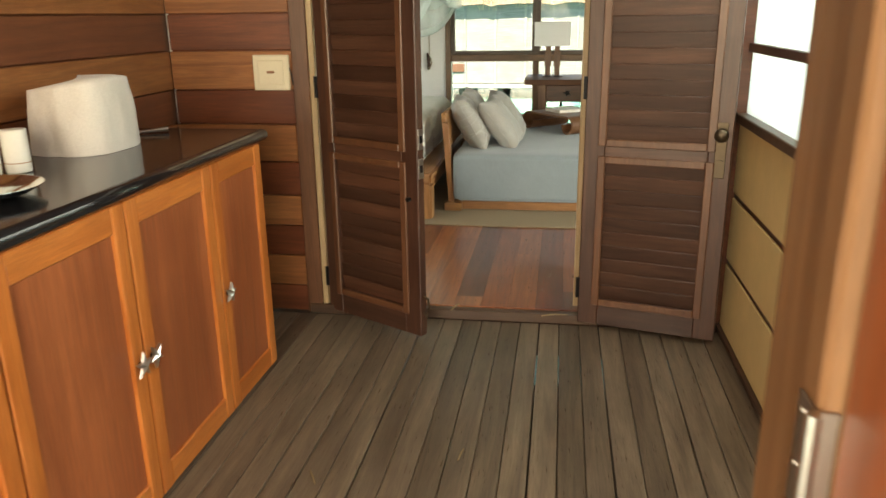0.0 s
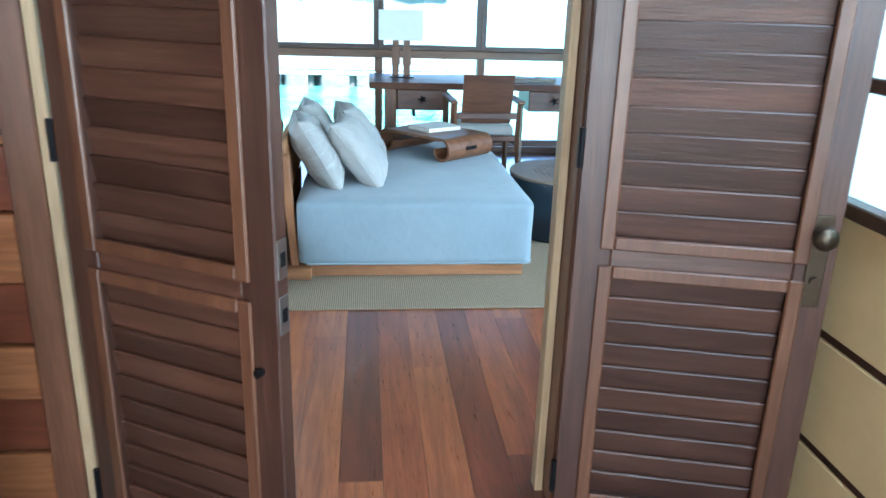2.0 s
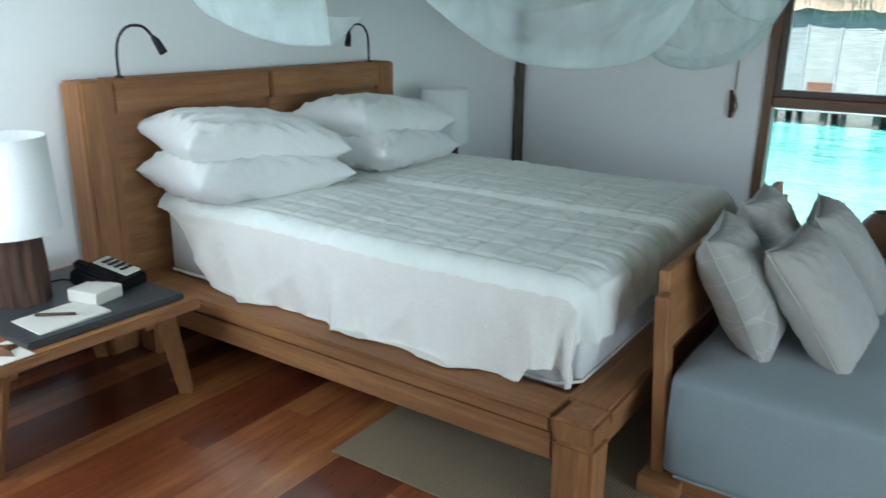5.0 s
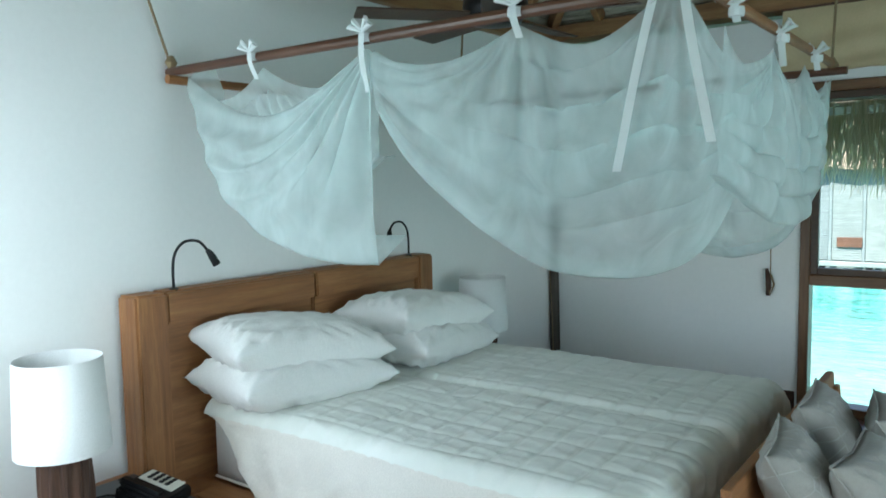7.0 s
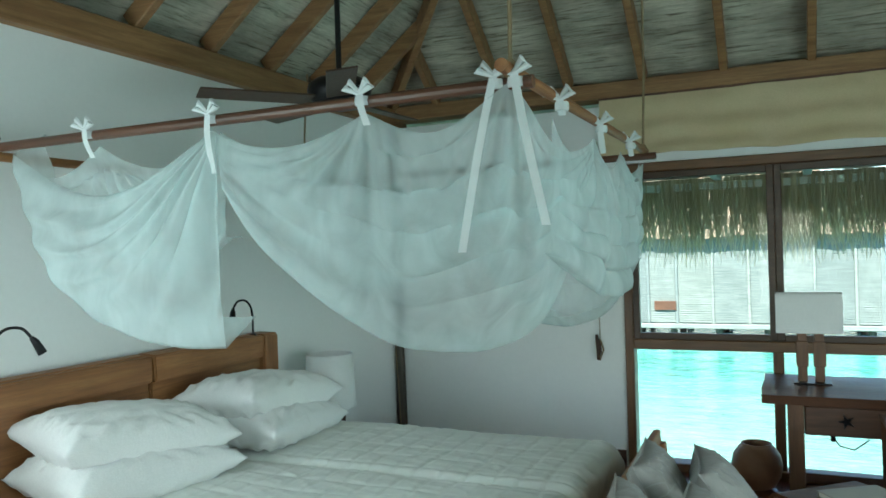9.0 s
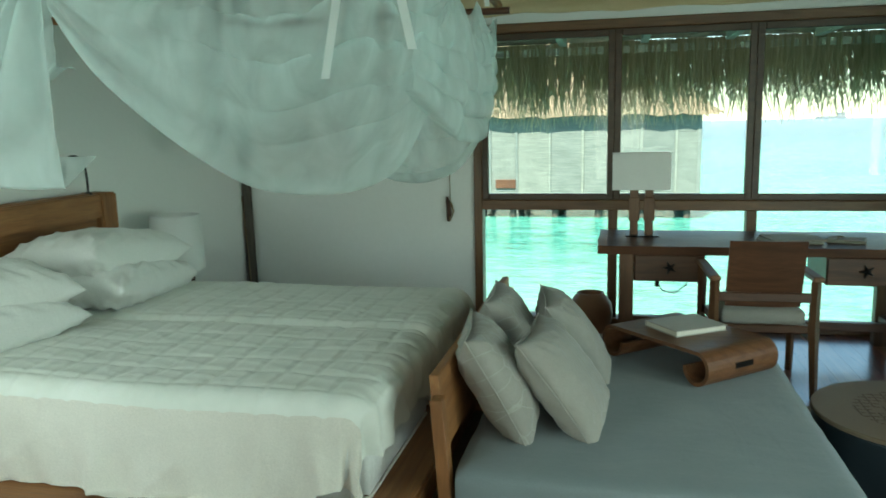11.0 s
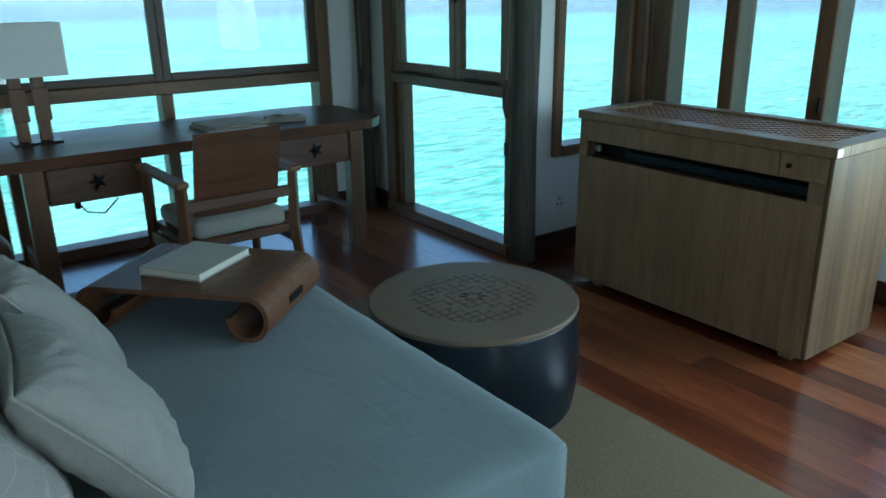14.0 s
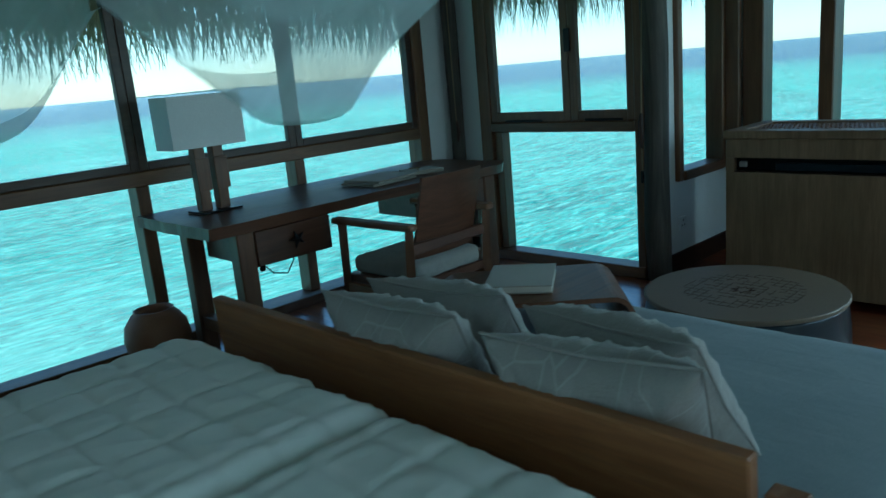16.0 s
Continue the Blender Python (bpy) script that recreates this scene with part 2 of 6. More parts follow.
BED_WOOD_Z = wood("bed timber upright", (0.22, 0.088, 0.028), (0.38, 0.174, 0.063), "z", 0.55, relief=0.5)
DOOR_WOOD_Z = wood("louvre door stile", (0.045, 0.018, 0.011), (0.092, 0.041, 0.025), "z", 0.38, relief=0.3)
DOOR_WOOD_X = wood("louvre door slat", (0.045, 0.019, 0.011), (0.098, 0.045, 0.028), "x", 0.38, relief=0.4,
                   tones=[(0.0, (0.75, 0.72, 0.72)), (0.5, (1, 1, 1)), (1.0, (1.5, 1.42, 1.35))])
DOOR_TRIM = wood("louvre door moulding", (0.088, 0.034, 0.016), (0.165, 0.072, 0.035), "z", 0.36)
# Lit tone for proud planks, shaded tone for recessed ones, put into the colours.
PLANK_A = wood("porch plank lit tone", (0.19, 0.062, 0.020), (0.37, 0.150, 0.054), "x", 0.38, relief=0.4)
PLANK_B = wood("porch plank shaded tone", (0.10, 0.026, 0.011), (0.20, 0.058, 0.024), "x", 0.34, relief=0.3)
PLANK_AY = wood("porch side plank lit tone", (0.19, 0.062, 0.020), (0.37, 0.150, 0.054), "y", 0.38, relief=0.4)
PLANK_BY = wood("porch side plank shaded tone", (0.12, 0.036, 0.016), (0.22, 0.075, 0.032), "y", 0.38, relief=0.3)
JAMB_WOOD = wood("door jamb", (0.17, 0.080, 0.035), (0.29, 0.155, 0.075), "z", 0.5)
PALE_TRIM = wood("pale rebate timber", (0.34, 0.23, 0.12), (0.52, 0.38, 0.22), "z", 0.5)
CUP_FRAME = wood("cupboard frame", (0.42, 0.112, 0.022), (0.60, 0.20, 0.050), "z", 0.36)
CUP_FRAME_Y = wood("cupboard frame cross", (0.42, 0.112, 0.022), (0.60, 0.20, 0.050), "y", 0.36)
CUP_PANEL = wood("cupboard panel", (0.25, 0.066, 0.024), (0.40, 0.118, 0.044), "z", 0.36, scale=0.6)
DESK_WOOD = wood("desk timber", (0.075, 0.030, 0.015), (0.155, 0.066, 0.034), "x", 0.4, relief=0.3)
DESK_WOOD_Z = wood("desk timber upright", (0.105, 0.045, 0.020), (0.20, 0.095, 0.044), "z", 0.45, relief=0.3)
DESK_WOOD_Y = wood("desk timber cross", (0.14, 0.062, 0.028), (0.26, 0.13, 0.062), "y", 0.45, relief=0.3)
TRAY_WOOD = wood("bent plywood", (0.11, 0.045, 0.02), (0.21, 0.095, 0.045), "x", 0.38, relief=0.15)
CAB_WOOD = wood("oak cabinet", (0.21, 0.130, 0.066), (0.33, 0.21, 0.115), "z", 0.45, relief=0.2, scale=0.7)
# Mottled oak for sides and body, their shade mixed into the darker colours.
CAB_SHADED = wood("mottled oak with shade in its colour", (0.10, 0.060, 0.032), (0.27, 0.17, 0.09), "z", 0.45, relief=0.4, scale=0.5)
LOG_WOOD = wood("split log", (0.035, 0.016, 0.010), (0.12, 0.055, 0.03), "z", 0.65, relief=0.9)
GREY_FABRIC = cloth("blue grey upholstery", (0.185, 0.225, 0.245), (0.215, 0.255, 0.275), 900, 0.9, 0.3, creases=0.16)
CUSHION_FABRIC = cloth("stone cushion cover", (0.30, 0.29, 0.265), (0.36, 0.345, 0.315), 900, creases=0.45)
LINED_FABRIC = cloth("stone cushion cover with pale lines", (0.30, 0.29, 0.265), (0.36, 0.345, 0.315), 900, creases=0.45, lines=(0.52, 0.51, 0.48))
WHITE_FABRIC = cloth("white cotton", (0.76, 0.76, 0.74), (0.81, 0.81, 0.79), 700, 0.85, 0.15, creases=0.28)
SHEET_FABRIC = cloth("cream bed sheet", (0.72, 0.68, 0.61), (0.78, 0.74, 0.67), 700, 0.85, 0.15, creases=0.3)
BLIND_FABRIC = cloth("canvas blind", (0.56, 0.45, 0.27), (0.62, 0.51, 0.33), 500)
SHADE_FABRIC = cloth("lamp shade linen", (0.76, 0.77, 0.76), (0.80, 0.81, 0.80), 900)
BLACK_STONE = plain("polished black granite", (0.012, 0.013, 0.015), 0.12, 0, 300, 0.5, 0.01)
SLATE = plain("grey slate", (0.05, 0.055, 0.06), 0.4, 0, 18, 0.6, 0.2)
BLACK_METAL = plain("black metal", (0.012, 0.012, 0.013), 0.35, 0.6)
STEEL = plain("brushed steel", (0.55, 0.54, 0.52), 0.3, 1.0, 120, 0.1)
CHROME = plain("polished chrome", (0.7, 0.7, 0.68), 0.1, 1.0, 50, 0.05, 0.0)
BRONZE = plain("aged bronze", (0.10, 0.075, 0.05), 0.4, 0.9, 60, 0.4)
CREAM_PLASTIC = plain("cream plastic", (0.62, 0.55, 0.40), 0.45)
WHITE_PLASTIC = plain("white plastic", (0.75, 0.76, 0.76), 0.4)
TERRACOTTA = plain("terracotta", (0.30, 0.145, 0.075), 0.6, 0, 12, 0.4, 0.2)
PAPER = plain("ivory paper", (0.62, 0.60, 0.53), 0.7)
ROPE = plain("coir rope", (0.27, 0.20, 0.11), 0.9, 0, 400, 0.5, 0.6)
BLUE_BLACK = plain("blue black lacquer", (0.006, 0.013, 0.020), 0.3, 0, 30, 0.4, 0.1)
LEATHER_TOP = plain("etched tan disc", (0.19, 0.135, 0.088), 0.5, 0, 80, 0.3)
BOARD = plain("porch plywood", (0.68, 0.50, 0.24), 0.5, 0, 6, 0.25, 0.1)


def glass_material():
    m, n, l, b = material("window glass", 0.02)
    out = n["Material Output"]
    tr, gl, mx = n.new("ShaderNodeBsdfTransparent"), n.new("ShaderNodeBsdfGlossy"), n.new("ShaderNodeMixShader")
    tr.inputs["Color"].default_value = (0.97, 0.99, 0.985, 1)
    gl.inputs["Roughness"].default_value = 0.02
    mx.inputs[0].default_value = 0.008
    l.new(tr.outputs[0], mx.inputs[1]), l.new(gl.outputs[0], mx.inputs[2])
    l.new(mx.outputs[0], out.inputs["Surface"])
    return m


def veil_material(name, colour, clear, through_share=0.5, streak=0.04):
    """Thin cloth: partly holes, partly threads that pass light on."""
    m, n, l, b = material(name, 0.9)
    out = n["Material Output"]
    tr, tl, df, m1, m2 = (n.new(k) for k in ("ShaderNodeBsdfTransparent", "ShaderNodeBsdfTranslucent", "ShaderNodeBsdfDiffuse", "ShaderNodeMixShader", "ShaderNodeMixShader"))
    tl.inputs["Color"].default_value = df.inputs["Color"].default_value = (*colour, 1)
    m1.inputs[0].default_value = through_share
    l.new(df.outputs[0], m1.inputs[1]), l.new(tl.outputs[0], m1.inputs[2])
    f = noise_tex(n, l, coords(n, l, (1, 1, 1)), 5.0, 5, 0.6)
    st = noise_tex(n, l, coords(n, l, (7, 7, 2.0)), 1.0, 3, 0.5, 0.8)
    thick = mix(n, l, 0.65, f, st)
    l.new(ramp(n, l, thick, [(0.36, (1 - clear - streak,) * 3), (0.64, (1 - clear + streak,) * 3)]), m2.inputs[0])
    bump(n, l, df, st, 0.2 if streak > 0.1 else 0.1, 0.03)
    l.new(tr.outputs[0], m2.inputs[1]), l.new(m1.outputs[0], m2.inputs[2])
    l.new(m2.outputs[0], out.inputs["Surface"])
    return m


def water_material():
    m, n, l, b = material("lagoon water", 0.12)
    tc = n.new("ShaderNodeTexCoord")
    sp = n.new("ShaderNodeSeparateXYZ")
    l.new(tc.outputs["Object"], sp.inputs[0])
    ln = n.new("ShaderNodeVectorMath")
    ln.operation = "LENGTH"
    l.new(tc.outputs["Object"], ln.inputs[0])
    patch = noise_tex(n, l, coords(n, l, (0.05, 0.11, 0.1), False), 1.0, 6, 0.62, 0.8)
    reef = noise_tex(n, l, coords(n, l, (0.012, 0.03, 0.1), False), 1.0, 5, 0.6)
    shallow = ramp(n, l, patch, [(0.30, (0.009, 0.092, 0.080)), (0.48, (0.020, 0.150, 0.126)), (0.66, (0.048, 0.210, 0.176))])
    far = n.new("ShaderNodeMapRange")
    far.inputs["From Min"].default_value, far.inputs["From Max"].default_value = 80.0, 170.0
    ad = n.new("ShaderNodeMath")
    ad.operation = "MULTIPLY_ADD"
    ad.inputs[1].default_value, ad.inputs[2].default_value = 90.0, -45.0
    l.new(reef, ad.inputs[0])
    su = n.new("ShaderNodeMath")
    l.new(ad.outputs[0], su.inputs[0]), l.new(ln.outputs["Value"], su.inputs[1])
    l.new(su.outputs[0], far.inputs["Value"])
    # Wave shade and ripple highlights are painted into the colour, with some foam.
    wave_shade = noise_tex(n, l, coords(n, l, (0.22, 0.75, 1), False), 1.0, 8, 0.68, 1.0)
    shallow = mix(n, l, ramp(n, l, wave_shade, [(0.40, (0, 0, 0)), (0.62, (0.75, 0.75, 0.75))]), shallow, (0.075, 0.26, 0.215))
    shallow = mix(n, l, ramp(n, l, wave_shade, [(0.36, (0.6, 0.6, 0.6)), (0.48, (0, 0, 0))]), shallow, (0.006, 0.080, 0.074))
    ripple_shine = noise_tex(n, l, coords(n, l, (1.1, 4.2, 1), False), 1.0, 7, 0.7, 1.4)
    shallow = mix(n, l, ramp(n, l, ripple_shine, [(0.49, (0, 0, 0)), (0.62, (0.9, 0.9, 0.9))]), shallow, (0.15, 0.37, 0.31))
    shallow = mix(n, l, ramp(n, l, ripple_shine, [(0.36, (0.9, 0.9, 0.9)), (0.48, (0, 0, 0))]), shallow, (0.005, 0.070, 0.068))
    sand = n.new("ShaderNodeVectorMath")
    sand.operation = "DISTANCE"
    sand.inputs[1].default_value = (-4.0, 15.0, 0.0)
    l.new(tc.outputs["Object"], sand.inputs[0])
    shoal = n.new("ShaderNodeMapRange")
    shoal.inputs["From Min"].default_value, shoal.inputs["From Max"].default_value = 12.0, 5.0
    shoal.inputs["To Max"].default_value = 0.55
    l.new(sand.outputs["Value"], shoal.inputs["Value"])
    shallow = mix(n, l, shoal.outputs[0], shallow, (0.22, 0.38, 0.33))
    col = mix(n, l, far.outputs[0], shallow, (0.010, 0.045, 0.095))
    caps = noise_tex(n, l, coords(n, l, (0.10, 0.5, 1), False), 1.0, 6, 0.7, 0.5)
    col = mix(n, l, ramp(n, l, caps, [(0.70, (0, 0, 0)), (0.74, (0.8, 0.8, 0.8))]), col, (0.45, 0.5, 0.5))
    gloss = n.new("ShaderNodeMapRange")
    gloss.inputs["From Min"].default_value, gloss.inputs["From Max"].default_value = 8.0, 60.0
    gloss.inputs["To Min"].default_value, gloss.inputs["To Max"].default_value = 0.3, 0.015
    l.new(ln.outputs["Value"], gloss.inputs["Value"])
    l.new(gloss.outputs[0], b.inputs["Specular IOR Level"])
    l.new(col, b.inputs["Base Color"])
    b.inputs["IOR"].default_value = 1.33
    b.inputs["Roughness"].default_value = 0.16
    w1 = noise_tex(n, l, coords(n, l, (0.7, 1.8, 1), False), 1.0, 7, 0.62, 0.6)
    w2 = noise_tex(n, l, coords(n, l, (4.0, 9.0, 1), False), 1.0, 4, 0.6)
    h = n.new("ShaderNodeMath")
    h.operation = "MULTIPLY_ADD"
    h.inputs[1].default_value = 0.25
    l.new(w2, h.inputs[0]), l.new(w1, h.inputs[2])
    bump(n, l, b, h.outputs[0], 0.55, 0.35)
    return m


def thatch_material(name, dark, light, stretch=(60, 60, 3), through_share=0.0):
    m, n, l, b = material(name, 0.85)
    g = n.new("ShaderNodeNewGeometry")
    f = noise_tex(n, l, coords(n, l, stretch), 1.0, 5, 0.7)
    col = ramp(n, l, f, [(0.3, dark), (0.7, light)])
    col = mix(n, l, ramp(n, l, g.outputs["Random Per Island"], [(0.0, (0.5, 0.5, 0.5)), (1.0, (0, 0, 0))]), col, tuple(c * 0.4 for c in dark))
    l.new(col, b.inputs["Base Color"])
    bump(n, l, b, f, 0.8, 0.01)
    if through_share:
        tl, mx = n.new("ShaderNodeBsdfTranslucent"), n.new("ShaderNodeMixShader")
        l.new(col, tl.inputs["Color"])
        mx.inputs[0].default_value = through_share
        l.new(b.outputs[0], mx.inputs[1]), l.new(tl.outputs[0], mx.inputs[2])
        l.new(mx.outputs[0], n["Material Output"].inputs["Surface"])
    return m


def mat_thatch_material():
    """The underside of a roof of stitched leaf mats."""
    m, n, l, b = material("stitched leaf mat", 0.85)
    f = noise_tex(n, l, coords(n, l, (3, 3, 70), False), 1.0, 6, 0.75, 0.4)
    g = noise_tex(n, l, coords(n, l, (2, 2, 5), False), 1.0, 4, 0.6)
    col = ramp(n, l, f, [(0.34, (0.13, 0.11, 0.075)), (0.46, (0.54, 0.51, 0.40)), (0.70, (0.78, 0.75, 0.64))])
    col = mix(n, l, ramp(n, l, g, [(0.35, (0.5, 0.5, 0.5)), (0.6, (0, 0, 0))]), col, (0.09, 0.07, 0.045))
    l.new(col, b.inputs["Base Color"])
    bump(n, l, b, f, 0.9, 0.03)
    return m


def rug_material():
    m, n, l, b = material("sisal rug", 0.95)
    w = n.new("ShaderNodeTexWave")
    w.bands_direction, w.inputs["Scale"].default_value = "X", 30.0
    w.inputs["Distortion"].default_value, w.inputs["Detail"].default_value = 0.6, 2.0
    l.new(coords(n, l, (1, 1, 1), False), w.inputs["Vector"])
    f = noise_tex(n, l, coords(n, l, (1, 1, 1), False), 150.0, 4, 0.7)
    g = noise_tex(n, l, coords(n, l, (1, 1, 1), False), 1.5, 4, 0.6)
    col = ramp(n, l, w.outputs["Fac"], [(0.2, (0.13, 0.092, 0.056)), (0.8, (0.33, 0.25, 0.155))])
    col = mix(n, l, ramp(n, l, f, [(0.35, (0.5, 0.5, 0.5)), (0.65, (0, 0, 0))]), col, (0.12, 0.085, 0.05))
    col = mix(n, l, ramp(n, l, g, [(0.35, (0.3, 0.3, 0.3)), (0.65, (0, 0, 0))]), col, (0.17, 0.125, 0.08))
    l.new(col, b.inputs["Base Color"])
    bump(n, l, b, f, 0.5, 0.004)
    return m


GLASS = glass_material()
NET = veil_material("mosquito net", (0.80, 0.91, 0.91), 0.52, 0.5, 0.08)
RIBBON = veil_material("net ribbon", (0.85, 0.88, 0.88), 0.06, 0.4)
FROSTED = veil_material("translucent screen", (0.80, 0.84, 0.84), 0.05, 0.75)
WATER = water_material()
FRINGE = thatch_material("dry palm fringe", (0.46, 0.39, 0.24), (0.74, 0.65, 0.45), through_share=0.65)
ROOF_THATCH = thatch_material("roof thatch", (0.14, 0.10, 0.065), (0.30, 0.22, 0.15), (20, 20, 20))
LEAF_MAT = mat_thatch_material()
RUG = rug_material()
VILLA_SLAT = wood("silvered villa slats", (0.15, 0.17, 0.16), (0.28, 0.30, 0.275), "x", 0.7,
                  tones=[(0.0, (0.8, 0.82, 0.85)), (0.5, (1, 1, 1)), (1.0, (1.15, 1.1, 1.05))])
EAVE_PAINT = plain("pale eave timber", (0.45, 0.45, 0.38), 0.7)

# ---- setting: floors, walls ----
PX0, PX1, PY0 = -1.07, 1.62, 0.80   # porch
XL, XR, XB = -2.48, 2.87, 3.75      # headboard wall, window wall, bay wall
Y0, YB, Y1 = 3.82, 7.55, 9.17       # door wall, bay return, far wall
HT = 2.72                           # top of the walls
DZ = -0.055                         # porch deck
structure("floor_base", boxes([((XL - 0.1, 3.70, -0.25), (XR + 0.1, Y1 + 0.1, -0.024)), ((XR + 0.1, 3.70, -0.25), (XB + 0.1, YB + 0.1, -0.024))], 0), DARK_BASE, "dark timber under the floor boards", "floor")
structure("wall_west", box((XL - 0.15, 3.70, -0.2), (XL, Y1 + 0.15, HT), 0), PLASTER, "white plastered wall behind the headboard", "wall")
structure("wall_north", boxes([((XL, Y1, -0.2), (-0.54, Y1 + 0.15, HT)), ((2.57, Y1, -0.2), (XR + 0.15, Y1 + 0.15, HT)), ((-0.54, Y1, 2.27), (2.57, Y1 + 0.15, HT)), ((-0.54, Y1, -0.2), (2.57, Y1 + 0.15, -0.02))], 0),
          PLASTER, "white plastered end wall with a wide window opening", "wall")
structure("wall_east", boxes([((XR, 8.90, -0.2), (XR + 0.15, Y1, HT)), ((XR, YB, 2.27), (XR + 0.15, 8.90, HT)), ((XR, YB, -0.2), (XR + 0.15, 8.90, -0.02)), ((XR, YB, -0.02), (XR + 0.15, 7.62, 2.27))], 0),
          PLASTER, "white plastered wall round the corner window", "wall")
structure("wall_bay_return", boxes([((XR + 0.15, YB, -0.2), (XB + 0.15, YB + 0.12, 0.58)), ((XR + 0.15, YB, 0.58), (3.09, YB + 0.12, 1.86)), ((XR + 0.15, YB, 1.86), (XB + 0.15, YB + 0.12, HT)), ((3.70, YB, 0.58), (XB + 0.15, YB + 0.12, 1.86))], 0),
          PLASTER, "white plastered return wall with a narrow window", "wall")
structure("wall_bay", boxes([((XB, 3.70, -0.2), (XB + 0.12, YB, 0.60)), ((XB, 3.70, 2.05), (XB + 0.12, YB, HT)), ((XB, 3.70, 0.60), (XB + 0.12, 4.60, 2.05)), ((XB, 7.42, 0.60), (XB + 0.12, YB, 2.05))], 0),
          PLASTER, "white plastered low wall under the bay windows", "wall")
# Unseen openings on both sides of the door are added for the fill lamps.
structure("wall_south", boxes([((XL, 3.735, -0.2), (-0.44, Y0, 0.75)), ((XL, 3.735, 2.15), (-0.44, Y0, HT)), ((XL, 3.735, 0.75), (-2.34, Y0, 2.15)), ((-1.26, 3.735, 0.75), (-0.44, Y0, 2.15)), ((1.03, 3.735, -0.2), (1.75, Y0, HT)), ((1.75, 3.735, -0.2), (XB, Y0, 0.45)), ((1.75, 3.735, 2.05), (XB, Y0, HT)), ((3.55, 3.735, 0.45), (XB, Y0, 2.05)), ((-0.44, 3.735, 2.12), (1.03, Y0, HT))], 0), PLASTER, "white plastered wall round the double door", "wall")
bb = boxes([((XL, Y1 - 0.018, 0), (-0.56, Y1, 0.12)), ((2.58, Y1 - 0.018, 0), (XR, Y1, 0.12)), ((XL, Y0, 0), (XL + 0.018, Y1 - 0.018, 0.12)), ((XR + 0.06, YB - 0.018, 0), (XB, YB, 0.12)), ((XB - 0.018, Y0, 0), (XB, YB - 0.018, 0.12)), ((XR - 0.018, 8.95, 0), (XR, Y1 - 0.018, 0.12))])
structure("baseboard", bb, DARK_BASE, "dark stained timber baseboard along the walls", "baseboard")


# Unseen slabs, added only to block the sun from the south openings.
structure("south_awning", boxes([((XL - 0.2, 2.1, 2.18), (PX0 - 0.13, 3.73, 2.24)), ((PX1 + 0.13, 2.1, 2.10), (XB + 0.3, 3.73, 2.16))], 0), EAVE_PAINT, "unseen slabs added to keep sun out of the south openings", "awning")


# ---- windows ----
def window(name, at, bars, sashes, panes, label):
    """bars and sashes: (part name, lo, hi, material); panes: (lo, hi)."""
    w = thing(name, at, label, "window", kind="structure")
    for nm, lo, hi, m in bars:
        part(nm, box(lo, hi, 0.006), m, w)
    for nm, lo, hi, m in sashes:
        part(nm, box(lo, hi, 0.004), m, w)
    for lo, hi in panes:
        p = part("pane", box(lo, hi, 0), GLASS, w)
        p.visible_shadow = False
    return w


fy0, fy1 = Y1 - 0.035, Y1 + 0.10
bars = [("window_frame", (-0.54, fy0, 0.0), (-0.475, fy1, 2.27), FRAME_WOOD_Z), ("window_frame", (2.475, fy0, 0.0), (2.57, fy1, 2.27), FRAME_WOOD_Z),
        ("window_head", (-0.475, fy0, 2.20), (2.475, fy1, 2.27), FRAME_WOOD), ("window_sill", (-0.475, fy0 - 0.02, 0.0), (2.475, fy1, 0.065), FRAME_WOOD),
        ("transom", (-0.475, fy0, 0.89), (2.475, fy1, 0.965), FRAME_WOOD)]
for x0, x1 in ((0.475, 0.545), (1.45, 1.52)):
    bars.append(("mullion", (x0, fy0 + 0.02, 0.065), (x1, fy1, 0.89), FRAME_WOOD_Z))
sashes, panes = [], []
for x0, x1 in ((-0.475, 0.51), (0.51, 1.475), (1.475, 2.475)):
    a, b = fy0 + 0.015, fy0 + 0.06
    for nm, lo, hi in (("sash_stile", (x0, a, 0.965), (x0 + 0.048, b, 2.20)), ("sash_stile", (x1 - 0.048, a, 0.965), (x1, b, 2.20)), ("sash_rail", (x0 + 0.048, a, 0.965), (x1 - 0.048, b, 1.01)), ("sash_rail", (x0 + 0.048, a, 2.15), (x1 - 0.048, b, 2.20))):
        sashes.append((nm, lo, hi, DARK_FRAME))
    panes.append(((x0 + 0.046, a + 0.018, 1.008), (x1 - 0.046, a + 0.024, 2.152)))
for x0, x1 in ((-0.475, 0.475), (0.545, 1.45), (1.52, 2.475)):
    panes.append(((x0, Y1 + 0.03, 0.065), (x1, Y1 + 0.036, 0.89)))
window("window_1", (1.0, Y1, 0), bars, sashes, panes, "wide brown timber window with sliding upper sashes")

wx0, wx1 = XR - 0.04, XR + 0.08
bars = [("window_frame", (wx0, 8.80, 0.0), (wx1, 8.90, 2.27), FRAME_WOOD_Z), ("window_frame", (wx0, 7.62, 0.0), (wx1, 7.68, 2.27), FRAME_WOOD_Z),
        ("window_head", (wx0, 7.68, 2.20), (wx1, 8.80, 2.27), FRAME_WOOD_Y), ("window_sill", (wx0 - 0.02, 7.62, 0.0), (wx1, 8.88, 0.07), FRAME_WOOD_Y), ("transom", (wx0 - 0.005, 7.68, 0.89), (wx1, 8.80, 0.955), FRAME_WOOD_Y),
        ("window_frame", (wx0 + 0.03, 8.735, 0.07), (wx1, 8.80, 0.89), FRAME_WOOD_Z)]
sashes, panes = [], [((wx1 - 0.03, 7.68, 0.07), (wx1 - 0.024, 8.735, 0.89))]
